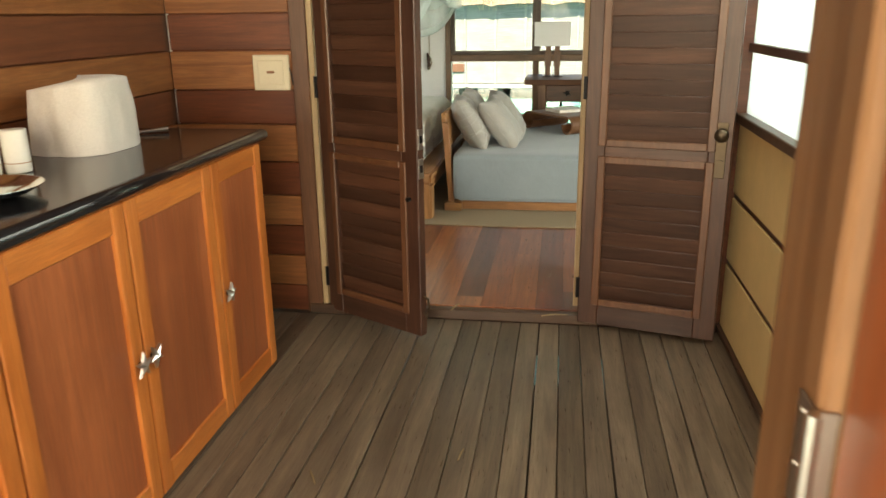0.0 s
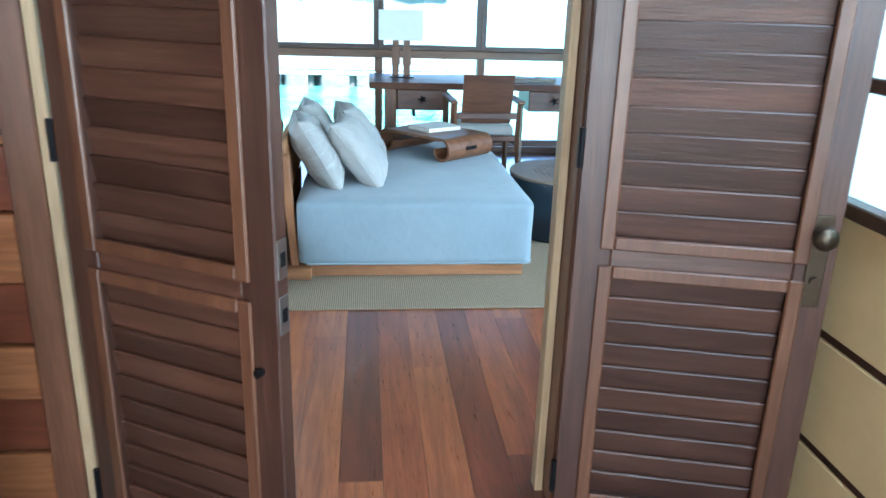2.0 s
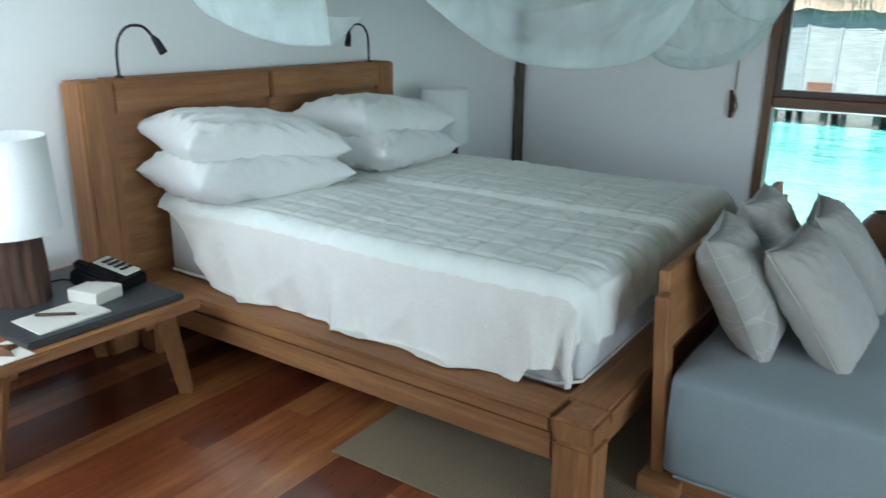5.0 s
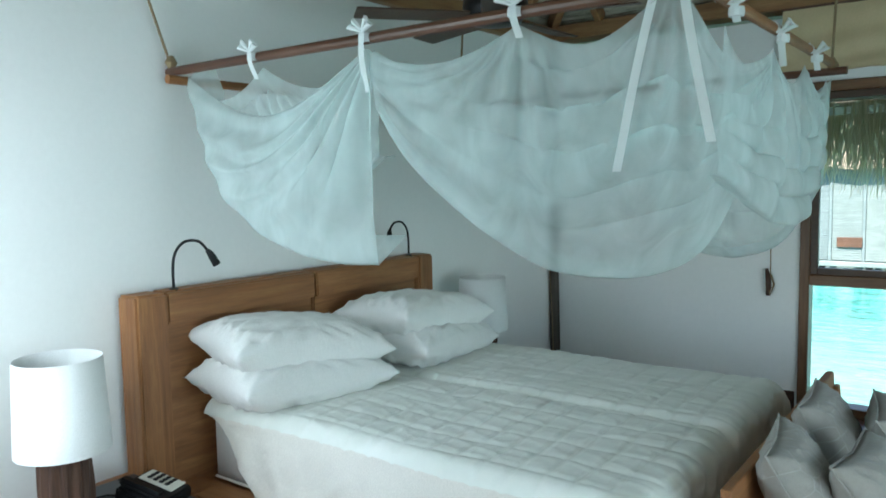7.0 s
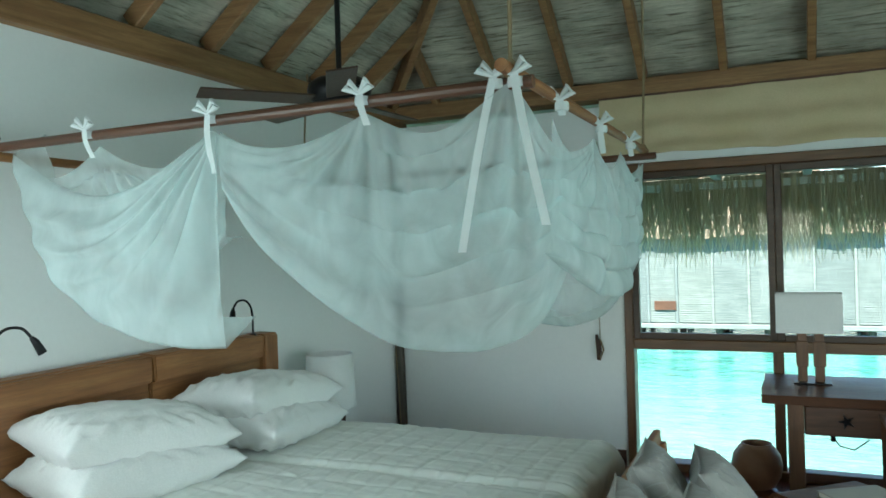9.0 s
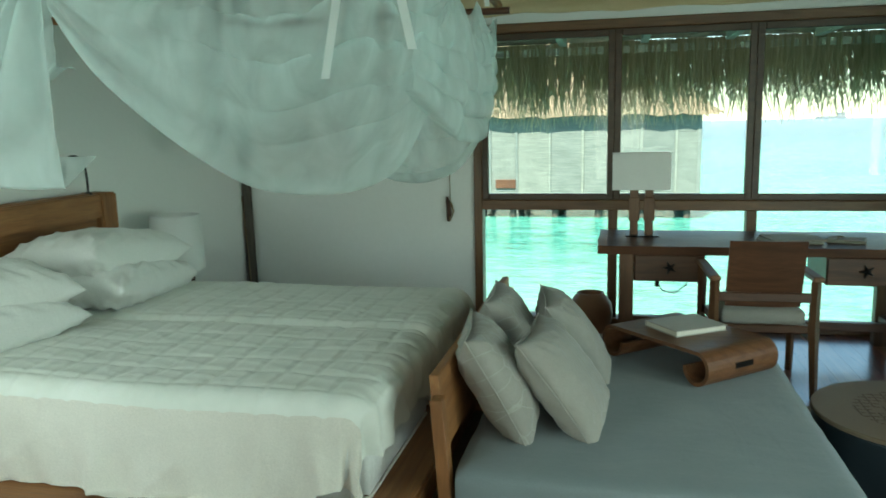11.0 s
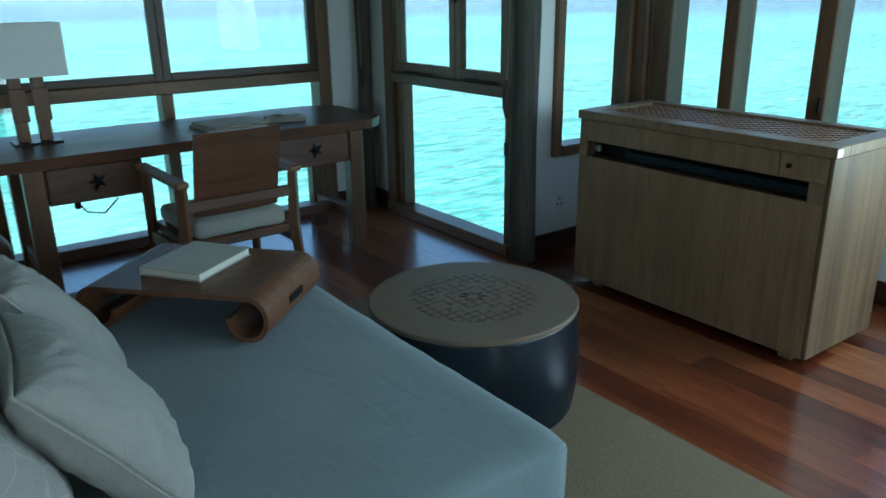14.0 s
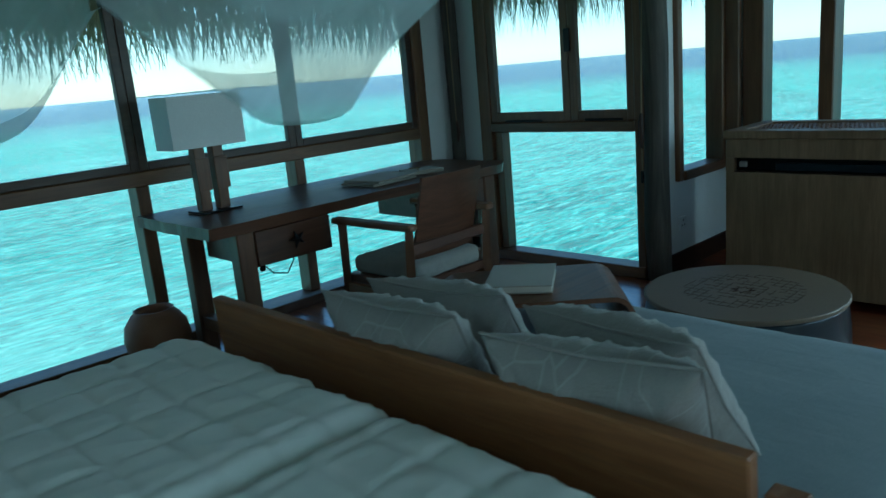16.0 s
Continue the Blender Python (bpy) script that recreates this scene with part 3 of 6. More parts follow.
for y0, y1 in ((7.68, 8.135), (8.14, 8.80)):
    a, b = wx0 + 0.012, wx0 + 0.055
    for nm, lo, hi in (("sash_stile", (a, y0, 0.955), (b, y0 + 0.055, 2.20)), ("sash_stile", (a, y1 - 0.055, 0.955), (b, y1, 2.20)), ("sash_rail", (a, y0 + 0.055, 0.955), (b, y1 - 0.055, 1.02)), ("sash_rail", (a, y0 + 0.055, 2.14), (b, y1 - 0.055, 2.20))):
        sashes.append((nm, lo, hi, FRAME_WOOD_Z))
    panes.append(((a + 0.018, y0 + 0.053, 1.018), (a + 0.024, y1 - 0.053, 2.142)))
sashes += [("latch", (wx0 - 0.004, 8.115, 1.38), (wx0 + 0.012, 8.16, 1.52), BLACK_METAL), ("stay_bar", (wx0 - 0.012, 7.75, 0.958), (wx0, 8.02, 0.972), BLACK_METAL), ("stay_bar", (wx0 - 0.012, 8.35, 0.958), (wx0, 8.66, 0.972), BLACK_METAL)]
window("window_2", (XR, 8.2, 0), bars, sashes, panes, "brown timber corner window with two casements over a fixed pane")

ya, yb = YB - 0.03, YB + 0.09
bars = [("window_frame", (3.06, ya, 0.56), (3.12, yb, 1.86), FRAME_WOOD_Z), ("window_frame", (3.63, ya, 0.56), (3.70, yb, 1.86), FRAME_WOOD_Z), ("window_sill", (3.12, ya - 0.012, 0.56), (3.63, yb, 0.62), FRAME_WOOD), ("window_head", (3.12, ya, 1.80), (3.63, yb, 1.86), FRAME_WOOD)]
window("window_3", (3.4, YB, 0.6), bars, [], [((3.12, YB + 0.03, 0.62), (3.63, YB + 0.036, 1.80))], "narrow brown timber window in the return wall")

bx0, bx1 = XB - 0.05, XB + 0.10
bars = [("window_sill", (bx0 - 0.03, 4.60, 0.58), (bx1, 7.42, 0.635), FRAME_WOOD_Y), ("window_head", (bx0, 4.60, 2.0), (bx1, 7.42, 2.05), FRAME_WOOD_Y)]
for y, h in ((7.36, 0.065), (6.925, 0.042), (6.43, 0.045), (5.94, 0.045), (5.45, 0.045), (4.98, 0.045), (4.62, 0.03)):
    bars.append(("mullion", (bx0, y - h, 0.635), (bx1, y + h, 2.0), FRAME_WOOD_Z))
bars += [("corner_trim", (XB - 0.09, 7.43, 0.58), (XB - 0.052, YB - 0.032, 2.05), FRAME_WOOD_Z), ("hinge", (bx0 - 0.012, 5.90, 0.74), (bx0, 5.925, 0.83), BLACK_METAL), ("hinge", (bx0 - 0.012, 6.40, 0.86), (bx0, 6.42, 0.94), BLACK_METAL)]
panes = [((XB + 0.03, a, 0.635), (XB + 0.036, b, 2.0)) for a, b in ((6.967, 7.295), (6.475, 6.883), (5.985, 6.385), (5.495, 5.895), (5.025, 5.405), (4.65, 4.935))]
window("window_4", (XB, 6.0, 0.6), bars, [], panes, "row of brown timber bay windows over the sea")


# ---- posts, beams, roof ----
def post(name, x, y, r, z1, label):
    rng = random.Random(int(x * 100))
    pts = [(x + rng.uniform(-0.008, 0.008), y + rng.uniform(-0.008, 0.008), z) for z in np.linspace(0, z1, 9)]
    return tagged(part(name, tube(pts, [r * (1 + 0.06 * math.sin(k * 1.7)) for k in range(9)], 14), POST_WOOD, smooth=True), label, "post")


post("corner_post", XL + 0.045, Y1 - 0.05, 0.040, 2.70, "grey weathered round timber post in the corner")
post("corner_post", 2.79, Y1 - 0.085, 0.05, 2.70, "grey weathered round timber post beside the desk")
post("corner_post", 2.865, 7.555, 0.072, 2.70, "grey weathered round timber post beside the corner window")
structure("wall_plate_west", box((XL - 0.15, Y0, HT), (XL + 0.07, Y1 + 0.15, HT + 0.15), 0.008), BEAM_WOOD, "honey brown timber beam on the headboard wall", "beam")
structure("wall_plate_north", box((XL + 0.07, Y1 - 0.07, HT + 0.05), (XR + 0.15, Y1 + 0.15, HT + 0.17), 0.008), BEAM_WOOD_X, "honey brown timber beam over the wide window", "beam")
structure("wall_plate_east", box((XR - 0.04, Y0, HT), (XR + 0.15, Y1 - 0.07, HT + 0.15), 0.008), BEAM_WOOD, "honey brown timber beam over the bay", "beam")
structure("bay_ceiling", box((XR + 0.15, 3.7, HT), (XB + 0.6, YB + 0.12, HT + 0.06), 0), LEAF_MAT, "flat leaf mat ceiling over the bay", "ceiling")
EZ = HT + 0.15
CX, PITCH = (XL + XR) / 2, 0.80
RUN = CX - XL
RZ = EZ + RUN * PITCH + 0.1
HY = Y1 - RUN
ceil = bmesh.new()
e = 0.95
A = [(XL - e, Y0 - 1.0, EZ - e * PITCH + 0.1), (XL - e, Y1 + e, EZ - e * PITCH + 0.1), (XR + e, Y1 + e, EZ - e * PITCH + 0.1), (XR + e, Y0 - 1.0, EZ - e * PITCH + 0.1), (CX, Y0 - 1.0, RZ), (CX, HY, RZ)]


def slope(corners, nu, nv):
    """A wavy roof slope of leaf mats, thick, over four corners."""
    a, b, c, d = [Vector(k) for k in corners]
    normal = (b - a).cross(d - a).normalized()
    if normal.z < 0:
        normal = -normal
    for lift in (0.0, 0.18):
        def f(u, v):
            p = a.lerp(b, u).lerp(d.lerp(c, u), v)
            lap = (v * 9) % 1.0
            return p + normal * (lift + 0.03 * lap + 0.012 * noise.noise(p * 5))
        sheet(nu, nv, f, ceil)


slope((A[0], A[1], A[5], A[4]), 60, 54)
slope((A[1], A[2], A[5], A[5]), 60, 54)
slope((A[2], A[3], A[4], A[5]), 60, 54)
structure("ceiling", ceil, LEAF_MAT, "underside of a hipped roof of stitched leaf mats", "ceiling")


def rafter(a, b, h=0.11, w=0.055, name="rafter"):
    a, b = Vector(a), Vector(b)
    d = b - a
    m = d.to_track_quat("X", "Z").to_matrix().to_4x4()
    bm = box((-d.length / 2, -w / 2, -h / 2), (d.length / 2, w / 2, h / 2), 0.005)
    bmesh.ops.transform(bm, matrix=Matrix.Translation((a + b) / 2) @ m, verts=bm.verts)
    return tagged(part(name, bm, BEAM_WOOD_X), "honey brown timber rafter under the roof", "rafter", "rafters", "structure")


for k in range(9):
    y = 4.1 + k * 0.56
    if y < HY:
        rafter((XL, y, EZ + 0.03), (CX, y, RZ - 0.10))
        rafter((XR, y, EZ + 0.03), (CX, y, RZ - 0.10))
    else:
        s = (Y1 - y) / RUN
        rafter((XL, y, EZ + 0.03), (XL + RUN * s, y, EZ + 0.03 + (RZ - EZ - 0.13) * s))
        rafter((XR, y, EZ + 0.03), (XR - RUN * s, y, EZ + 0.03 + (RZ - EZ - 0.13) * s))
for k in range(9):
    x = XL + 0.45 + k * 0.56
    s = min(x - XL, XR - x) / RUN
    rafter((x, Y1 - 0.02, EZ + 0.03), (x, Y1 - RUN * s, EZ + 0.03 + (RZ - EZ - 0.13) * s))
rafter((XL, Y1, EZ + 0.02), (CX, HY, RZ - 0.10), 0.13, 0.06, "hip_rafter")
rafter((XR, Y1, EZ + 0.02), (CX, HY, RZ - 0.10), 0.13, 0.06, "hip_rafter")
rafter((CX, Y0 - 0.9, RZ - 0.06), (CX, HY, RZ - 0.06), 0.14, 0.06, "ridge_beam")
structure("gable_wall", box((XL - 0.15, 3.735, HT), (XB, Y0, RZ + 0.3), 0), PLASTER, "plastered wall above the double door", "wall")

# ---- outdoors ----
sea = bmesh.new()
sheet(40, 40, lambda u, v: Vector(((u - 0.5) * 9000, (v - 0.5) * 9000, -2.1)), sea)
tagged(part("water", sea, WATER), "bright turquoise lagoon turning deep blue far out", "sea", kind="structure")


def fringe(name, a, b, z0, z1, count, seed, label):
    """A hanging edge of thatch: many narrow drooping blades between two points."""
    rng = random.Random(seed)
    a, b = Vector(a), Vector(b)
    along = (b - a).normalized()
    bm = bmesh.new()
    for k in range(count):
        p = a.lerp(b, rng.random())
        clump = 0.5 + 0.5 * noise.noise((p.x * 2.3, p.y * 2.3, seed))
        ln = (z0 - z1) * (0.35 + 0.40 * clump + 0.40 * rng.random() ** 1.5)
        w = rng.uniform(0.003, 0.009)
        lean = rng.uniform(-0.10, 0.10)
        off = rng.uniform(-0.09, 0.12)
        out = along.cross(Vector((0, 0, 1))) * off
        rows = []
        for j in range(4):
            s = j / 3
            c = p + out + Vector((0, 0, z0 - p.z)) + along * lean * s * s * ln * 2 + Vector((0, 0, -ln * s))
            ww = w * (1 - 0.85 * s * s)
            rows.append((bm.verts.new(c - along * ww), bm.verts.new(c + along * ww + along.cross(Vector((0, 0, 1))) * 0.003)))
        for q, r in zip(rows, rows[1:]):
            bm.faces.new((q[0], q[1], r[1], r[0]))
    return tagged(part(name, bm, FRINGE), label, "thatch", kind="stuff")


EY = Y1 + e
fringe("thatch_fringe", (XL - 1.0, EY, 2.2), (XR + 1.1, EY, 2.2), 2.20, 1.46, 4200, 1, "dry palm leaf fringe hanging from the eaves")
fringe("thatch_fringe", (XR + e + 0.1, EY, 2.2), (XR + e + 0.1, YB + 0.3, 2.2), 2.25, 1.48, 1800, 2, "dry palm leaf fringe hanging from the eaves")
fringe("thatch_fringe", (XB + 1.0, YB + 0.8, 2.2), (XB + 1.0, 3.9, 2.2), 2.3, 1.86, 2600, 3, "thin dry palm leaf fringe over the bay")
structure("eave_board", boxes([((XL - 1.0, EY - 0.10, 2.10), (XR + 1.0, EY - 0.07, 2.16)), ((XR + e - 0.05, YB + 0.3, 2.12), (XR + e - 0.02, EY - 0.1, 2.18))], 0.003), EAVE_PAINT, "pale timber batten along the eaves", "eaves")
for k in range(8):
    x = -1.9 + k * 0.66
    tagged(part("eave_rafter", box((x - 0.03, Y1 + 0.16, 2.17), (x + 0.03, EY - 0.12, 2.26), 0.004), EAVE_PAINT), "pale rafter end under the eaves", "rafter", "eave rafters", "structure")


def villa():
    """The neighbouring house on stilts over the water."""
    v = thing("stilt_house", (0, 36, -1.0), "grey slatted thatched house on stilts over the lagoon", "house")
    x0, x1, y0, z0, z1 = -9.0, 3.55, 33.0, -1.45, 1.85
    part("wall", box((x0, y0, z0), (x1, y0 + 6, z1), 0.02), VILLA_SLAT, v)
    k, x = 0, x0
    rng = random.Random(5)
    slat = None
    while x < x1 - 0.2:
        w = (1.05, 1.28, 1.25, 1.1)[k % 4]
        xe = min(x + w, x1)
        part("post", box((x - 0.05, y0 - 0.09, z0), (x + 0.05, y0, z1), 0.01), VILLA_SLAT, v)
        bm = bmesh.new()
        zz = z0 + 0.05
        while zz < z1 - 0.1:
            h = 0.085
            box((x + 0.06, y0 - 0.05 - rng.uniform(0, 0.02), zz), (xe - 0.06, y0 - 0.005, zz + h * 0.78), 0, bm)
            zz += h
        part("slat_panel", bm, VILLA_SLAT, v)
        x, k = xe, k + 1
    part("corner_post", box((x1 - 0.12, y0 - 0.1, z0 - 0.2), (x1 + 0.02, y0, z1), 0.01), VILLA_SLAT, v)
    part("floor_beam", box((x0, y0 - 0.15, z0 - 0.18), (x1 + 0.1, y0 + 6, z0), 0.02), VILLA_SLAT, v)
    part("hatch", box((-4.1, y0 - 0.12, -0.95), (-3.3, y0 - 0.06, -0.60), 0.01), DESK_WOOD, v)
    for i in range(8):
        for yy in (33.2, 36.0, 38.5):
            part("pile", tube([(x0 + 0.6 + i * 1.65, yy, -3.2), (x0 + 0.6 + i * 1.65, yy, z0 - 0.18)], 0.13, 10), POST_WOOD, v)
    roof = bmesh.new()
    r0 = (x0 - 0.7, y0 - 0.45, z1 - 0.05)
    r1 = (x1 + 0.7, y0 + 6.8, z1 - 0.15)
    ridge = [(x0 + 3.0, y0 + 3, z1 + 3.4), (x1 - 3.0, y0 + 3, z1 + 3.4)]
    c = [Vector((r0[0], r0[1], r0[2])), Vector((r1[0], r0[1], r0[2])), Vector((r1[0], r1[1], r0[2])), Vector((r0[0], r1[1], r0[2]))]
    t = [Vector(k) for k in ridge]

    def face(a, b, p, q):
        def f(u, s):
            pt = a.lerp(b, u).lerp(p.lerp(q, u), s)
            return pt + Vector((0, 0, 0.10 * noise.noise(pt * 1.7) - (0.12 * abs(noise.noise(pt * 6)) if s == 0 else 0)))
        sheet(50, 24, f, roof)
    face(c[0], c[1], t[0], t[1]), face(c[1], c[2], t[1], t[1]), face(c[2], c[3], t[1], t[0]), face(c[3], c[0], t[0], t[0])
    part("roof", roof, ROOF_THATCH, v, "shaggy brown thatched roof")
    return v


villa()
isl = bmesh.new()
sheet(60, 4, lambda u, v: Vector((900 + 900 * u, 2600 - 300 * u, -2.5 + v * (6 + 9 * noise.noise((u * 14, 1, 0)) + 4 * noise.noise((u * 60, 2, 0))) * math.sin(math.pi * u))), isl)
tagged(part("far_island", isl, plain("far green island", (0.10, 0.14, 0.13), 0.9)), "low hazy island on the horizon", "island", kind="structure")
ship = box((560, 2400, -2.5), (640, 2412, 6), 1.0)
box((615, 2401, 6), (636, 2411, 16), 0.5, ship)
tagged(part("distant_ship", ship, plain("far ship", (0.2, 0.22, 0.25), 0.7)), "small grey ship far out at sea", "ship")

# ---- porch ----
structure("wall_porch_back", boxes([((PX0, 3.705, -0.25), (-0.44, 3.735, HT)), ((1.03, 3.705, -0.25), (PX1 + 0.06, 3.735, HT))], 0), PLANK_B, "dark timber backing of the porch wall", "wall")
structure("wall_porch_west", box((PX0 - 0.12, -1.6, -0.25), (PX0 - 0.03, 3.735, HT), 0), PLANK_BY, "dark timber backing of the porch side wall", "wall")
structure("wall_porch_east", boxes([((PX1 + 0.01, PY0, -0.25), (PX1 + 0.05, 3.70, 0.93))], 0), PLANK_B, "dark timber backing of the low porch wall", "wall")
# Its unseen stretch south of the deck is added to block the sun.
structure("porch_ceiling", box((PX0 - 0.12, -3.6, 2.45), (PX1 + 0.12, 3.735, 2.52), 0), PLANK_AY, "timber boarded porch ceiling, run on unseen southward to block the sun", "ceiling")
structure("porch_subfloor", box((PX0, -1.6, -0.5), (PX1 + 0.1, 3.70, -0.42), 0), DARK_BASE, "dark ground under the porch deck", "floor")
ws = thing("wall_screen", (PX1, 2.2, 0.9), "translucent white screen with dark battens above the low wall", "screen", kind="structure")
for z0, z1 in ((0.985, 1.25), (1.285, 1.75), (1.785, 2.42)):
    part("screen_panel", box((PX1 + 0.012, PY0, z0), (PX1 + 0.02, 3.70, z1), 0), FROSTED, ws)
for z in (1.268, 1.768, 2.436):
    part("batten", box((PX1 - 0.006, PY0, z - 0.018), (PX1 + 0.03, 3.70, z + 0.018), 0.003), DARK_BASE, ws)
part("ledge", box((PX1 - 0.035, PY0, 0.945), (PX1 + 0.06, 3.70, 0.985), 0.004), DARK_FRAME, ws)
lw = thing("low_wall", (PX1, 2.2, 0), "yellowish plywood panels with dark joints below the screen", "wall", kind="structure")
for z0, z1 in ((-0.03, 0.277), (0.303, 0.597), (0.623, 0.943)):
    part("panel", box((PX1 - 0.012, PY0, z0), (PX1 + 0.01, 3.70, z1), 0.003), BOARD, lw)
for z in (0.29, 0.61):
    part("joint_strip", box((PX1 - 0.004, PY0, z - 0.012), (PX1 + 0.01, 3.70, z + 0.012), 0), DARK_BASE, lw)
part("foot_strip", box((PX1 - 0.03, PY0, DZ), (PX1 + 0.01, 3.70, -0.032), 0.003), DARK_BASE, lw)
# threshold, jambs
structure("threshold", boxes([((-0.44, 3.655, -0.054), (1.03, 3.708, -0.004))], 0.004), DARK_FRAME, "worn grey timber threshold of the double door", "threshold")
dj = thing("door_frame", (0.3, 3.75, 0), "pale brown timber frame of the double door", "door frame", kind="structure")
part("jamb", box((-0.455, 3.665, DZ), (-0.375, 3.83, 2.10), 0.004), DOOR_TRIM, dj)
part("rebate", box((-0.374, 3.672, DZ), (-0.345, 3.83, 2.029), 0.003), PALE_TRIM, dj, "pale unpainted rebate strip")
part("jamb", box((0.931, 3.69, DZ), (1.035, 3.83, 2.10), 0.004), DOOR_TRIM, dj)
part("rebate", box((0.905, 3.775, DZ), (0.930, 3.83, 2.029), 0.003), PALE_TRIM, dj, "pale unpainted rebate strip")
part("head", box((-0.374, 3.667, 2.03), (0.930, 3.828, 2.10), 0.004), JAMB_WOOD, dj)


def louvre_door(name, w, knob_side, label):
    """A double-door leaf with its hinge at the origin, lying along +x, 45 mm thick along y."""
    d = thing(name, (0, 0, 0), label, "door", kind="structure")
    h, t, s = 2.02, 0.045, 0.095
    z0 = 0.0
    part("stile", box((0.0, 0, z0), (s, t, h), 0.004), DOOR_WOOD_Z, d)
    part("stile", box((w - s, 0, z0), (w, t, h), 0.004), DOOR_WOOD_Z, d)
    rails = ((z0, 0.13), (0.80, 0.90), (h - 0.12, h))
    for a, b in rails:
        part("rail", box((s, 0.002, a), (w - s, t - 0.002, b), 0.003), DOOR_WOOD_X, d)
    slat = None
    for a, b in ((0.13, 0.80), (0.90, h - 0.12)):
        n = int((b - a) / 0.064)
        for k in range(n):
            zc = a + (k + 0.5) * (b - a) / n
            m = pose(0, 0, 0, -79)
            if slat is None:
                slat = part("slat", box((s - 0.004, t / 2 - 0.038, -0.005), (w - s + 0.004, t / 2 + 0.038, 0.005), 0.003, m=m), DOOR_WOOD_X, d)
                slat.location.z = zc
            else:
                c = new("slat", slat.data)
                c.parent, c.location = d, (0, 0, zc)
        for face, y0, y1 in ((0, -0.012, 0.0), (1, t, t + 0.012)):
            part("moulding", box((s - 0.03, y0, a - 0.028), (s + 0.006, y1, b + 0.028), 0.004), DOOR_TRIM, d)
            part("moulding", box((w - s - 0.006, y0, a - 0.028), (w - s + 0.03, y1, b + 0.028), 0.004), DOOR_TRIM, d)
            part("moulding", box((s + 0.006, y0, a - 0.028), (w - s - 0.006, y1, a + 0.006), 0.004), DOOR_TRIM, d)
            part("moulding", box((s + 0.006, y0, b - 0.006), (w - s - 0.006, y1, b + 0.028), 0.004), DOOR_TRIM, d)
    for z in (0.18, 1.13, 1.86):
        part("hinge", tube([(-0.004, -0.004, z - 0.05), (-0.004, -0.004, z + 0.05)], 0.009, 8), BLACK_METAL, d)
    if knob_side:
        y = t if knob_side > 0 else 0
        q = knob_side
        part("lock_plate", box((w - 0.068, y, 0.76), (w - 0.022, y + q * 0.006, 1.00), 0.002), BRONZE, d)
        kb = lathe([(0.012, 0), (0.011, 0.02), (0.026, 0.03), (0.030, 0.042), (0.024, 0.054), (0.004, 0.058)], (0, 0, 0), 20)
        bmesh.ops.transform(kb, matrix=Matrix.Translation((w - 0.045, y, 0.95)) @ pose(0, 0, 0, -90 * q), verts=kb.verts)
        part("knob", kb, BRONZE, d, "round bronze knob", True)
        part("key_cylinder", tube([(w - 0.045, y, 0.83), (w - 0.045, y + q * 0.02, 0.83)], 0.012, 12), BRONZE, d)
    else:
        for z in (0.93, 0.80):
            part("strike_plate", box((w - 0.001, 0.006, z - 0.045), (w + 0.003, t - 0.006, z + 0.045), 0.001), STEEL, d)
            part("bolt_hole", box((w + 0.0025, 0.014, z - 0.016), (w + 0.0045, t - 0.014, z + 0.016), 0), BLACK_METAL, d)
        part("hook", tube([(w + 0.004, 0.02, 0.20), (w + 0.03, 0.02, 0.19), (w + 0.034, 0.02, 0.15), (w + 0.02, 0.02, 0.10), (w + 0.004, 0.02, 0.12)], 0.006, 8), BRONZE, d)
        part("knob_pin", tube([(w - 0.05, 0, 0.66), (w - 0.05, -0.02, 0.66)], 0.010, 10), BLACK_METAL, d)
    return d


left = louvre_door("door_1", 0.615, 0, "brown timber louvred door leaf, standing half open")
left.matrix_basis = pose(-0.338, 3.668, -0.03, 0, 0, -29.5)
right = louvre_door("door_2", 0.635, -1, "brown timber louvred door leaf with a bronze knob, folded open")
right.matrix_basis = pose(0.936, 3.685, -0.03, 0, 0, -15.0) @ Matrix.Translation((0, -0.045, 0)) @ Matrix.Translation((0, 0, 0))

# near doorway, passed at the start
ed = thing("entry_doorway", (1.1, 0.75, 0), "orange brown timber doorway with a steel hinge", "door frame", kind="structure")
part("jamb", box((1.045, 0.775, DZ), (1.10, 0.93, 2.1), 0.004), JAMB_WOOD, ed)
part("stop", box((1.028, 0.722, DZ), (1.105, 0.772, 2.1), 0.006), JAMB_WOOD, ed)
part("door_edge", box((1.045, 0.46, DZ), (1.09, 0.716, 2.1), 0.004), CUP_PANEL, ed)
part("jamb_lining", box((1.10, 0.80, DZ), (PX1, 0.86, 2.45), 0.003), JAMB_WOOD, ed)
part("head", box((-0.04, 0.80, 2.1), (1.10, 0.90, 2.45), 0.004), JAMB_WOOD, ed)
part("hinge_barrel", tube([(1.022, 0.716, 1.005), (1.022, 0.716, 1.112)], 0.007, 10), STEEL, ed)
hg = part("hinge", boxes([((1.022, 0.7175, 1.005), (1.044, 0.7215, 1.112)), ((1.0245, 0.7225, 1.005), (1.0275, 0.760, 1.112))], 0.001), STEEL, ed, "brushed steel butt hinge")
for k in range(4):
    part("screw", tube([(1.025, 0.735 + 0.014 * (k % 2), 1.02 + 0.026 * k), (1.0235, 0.735 + 0.014 * (k % 2), 1.02 + 0.026 * k)], 0.004, 10), CHROME, hg)


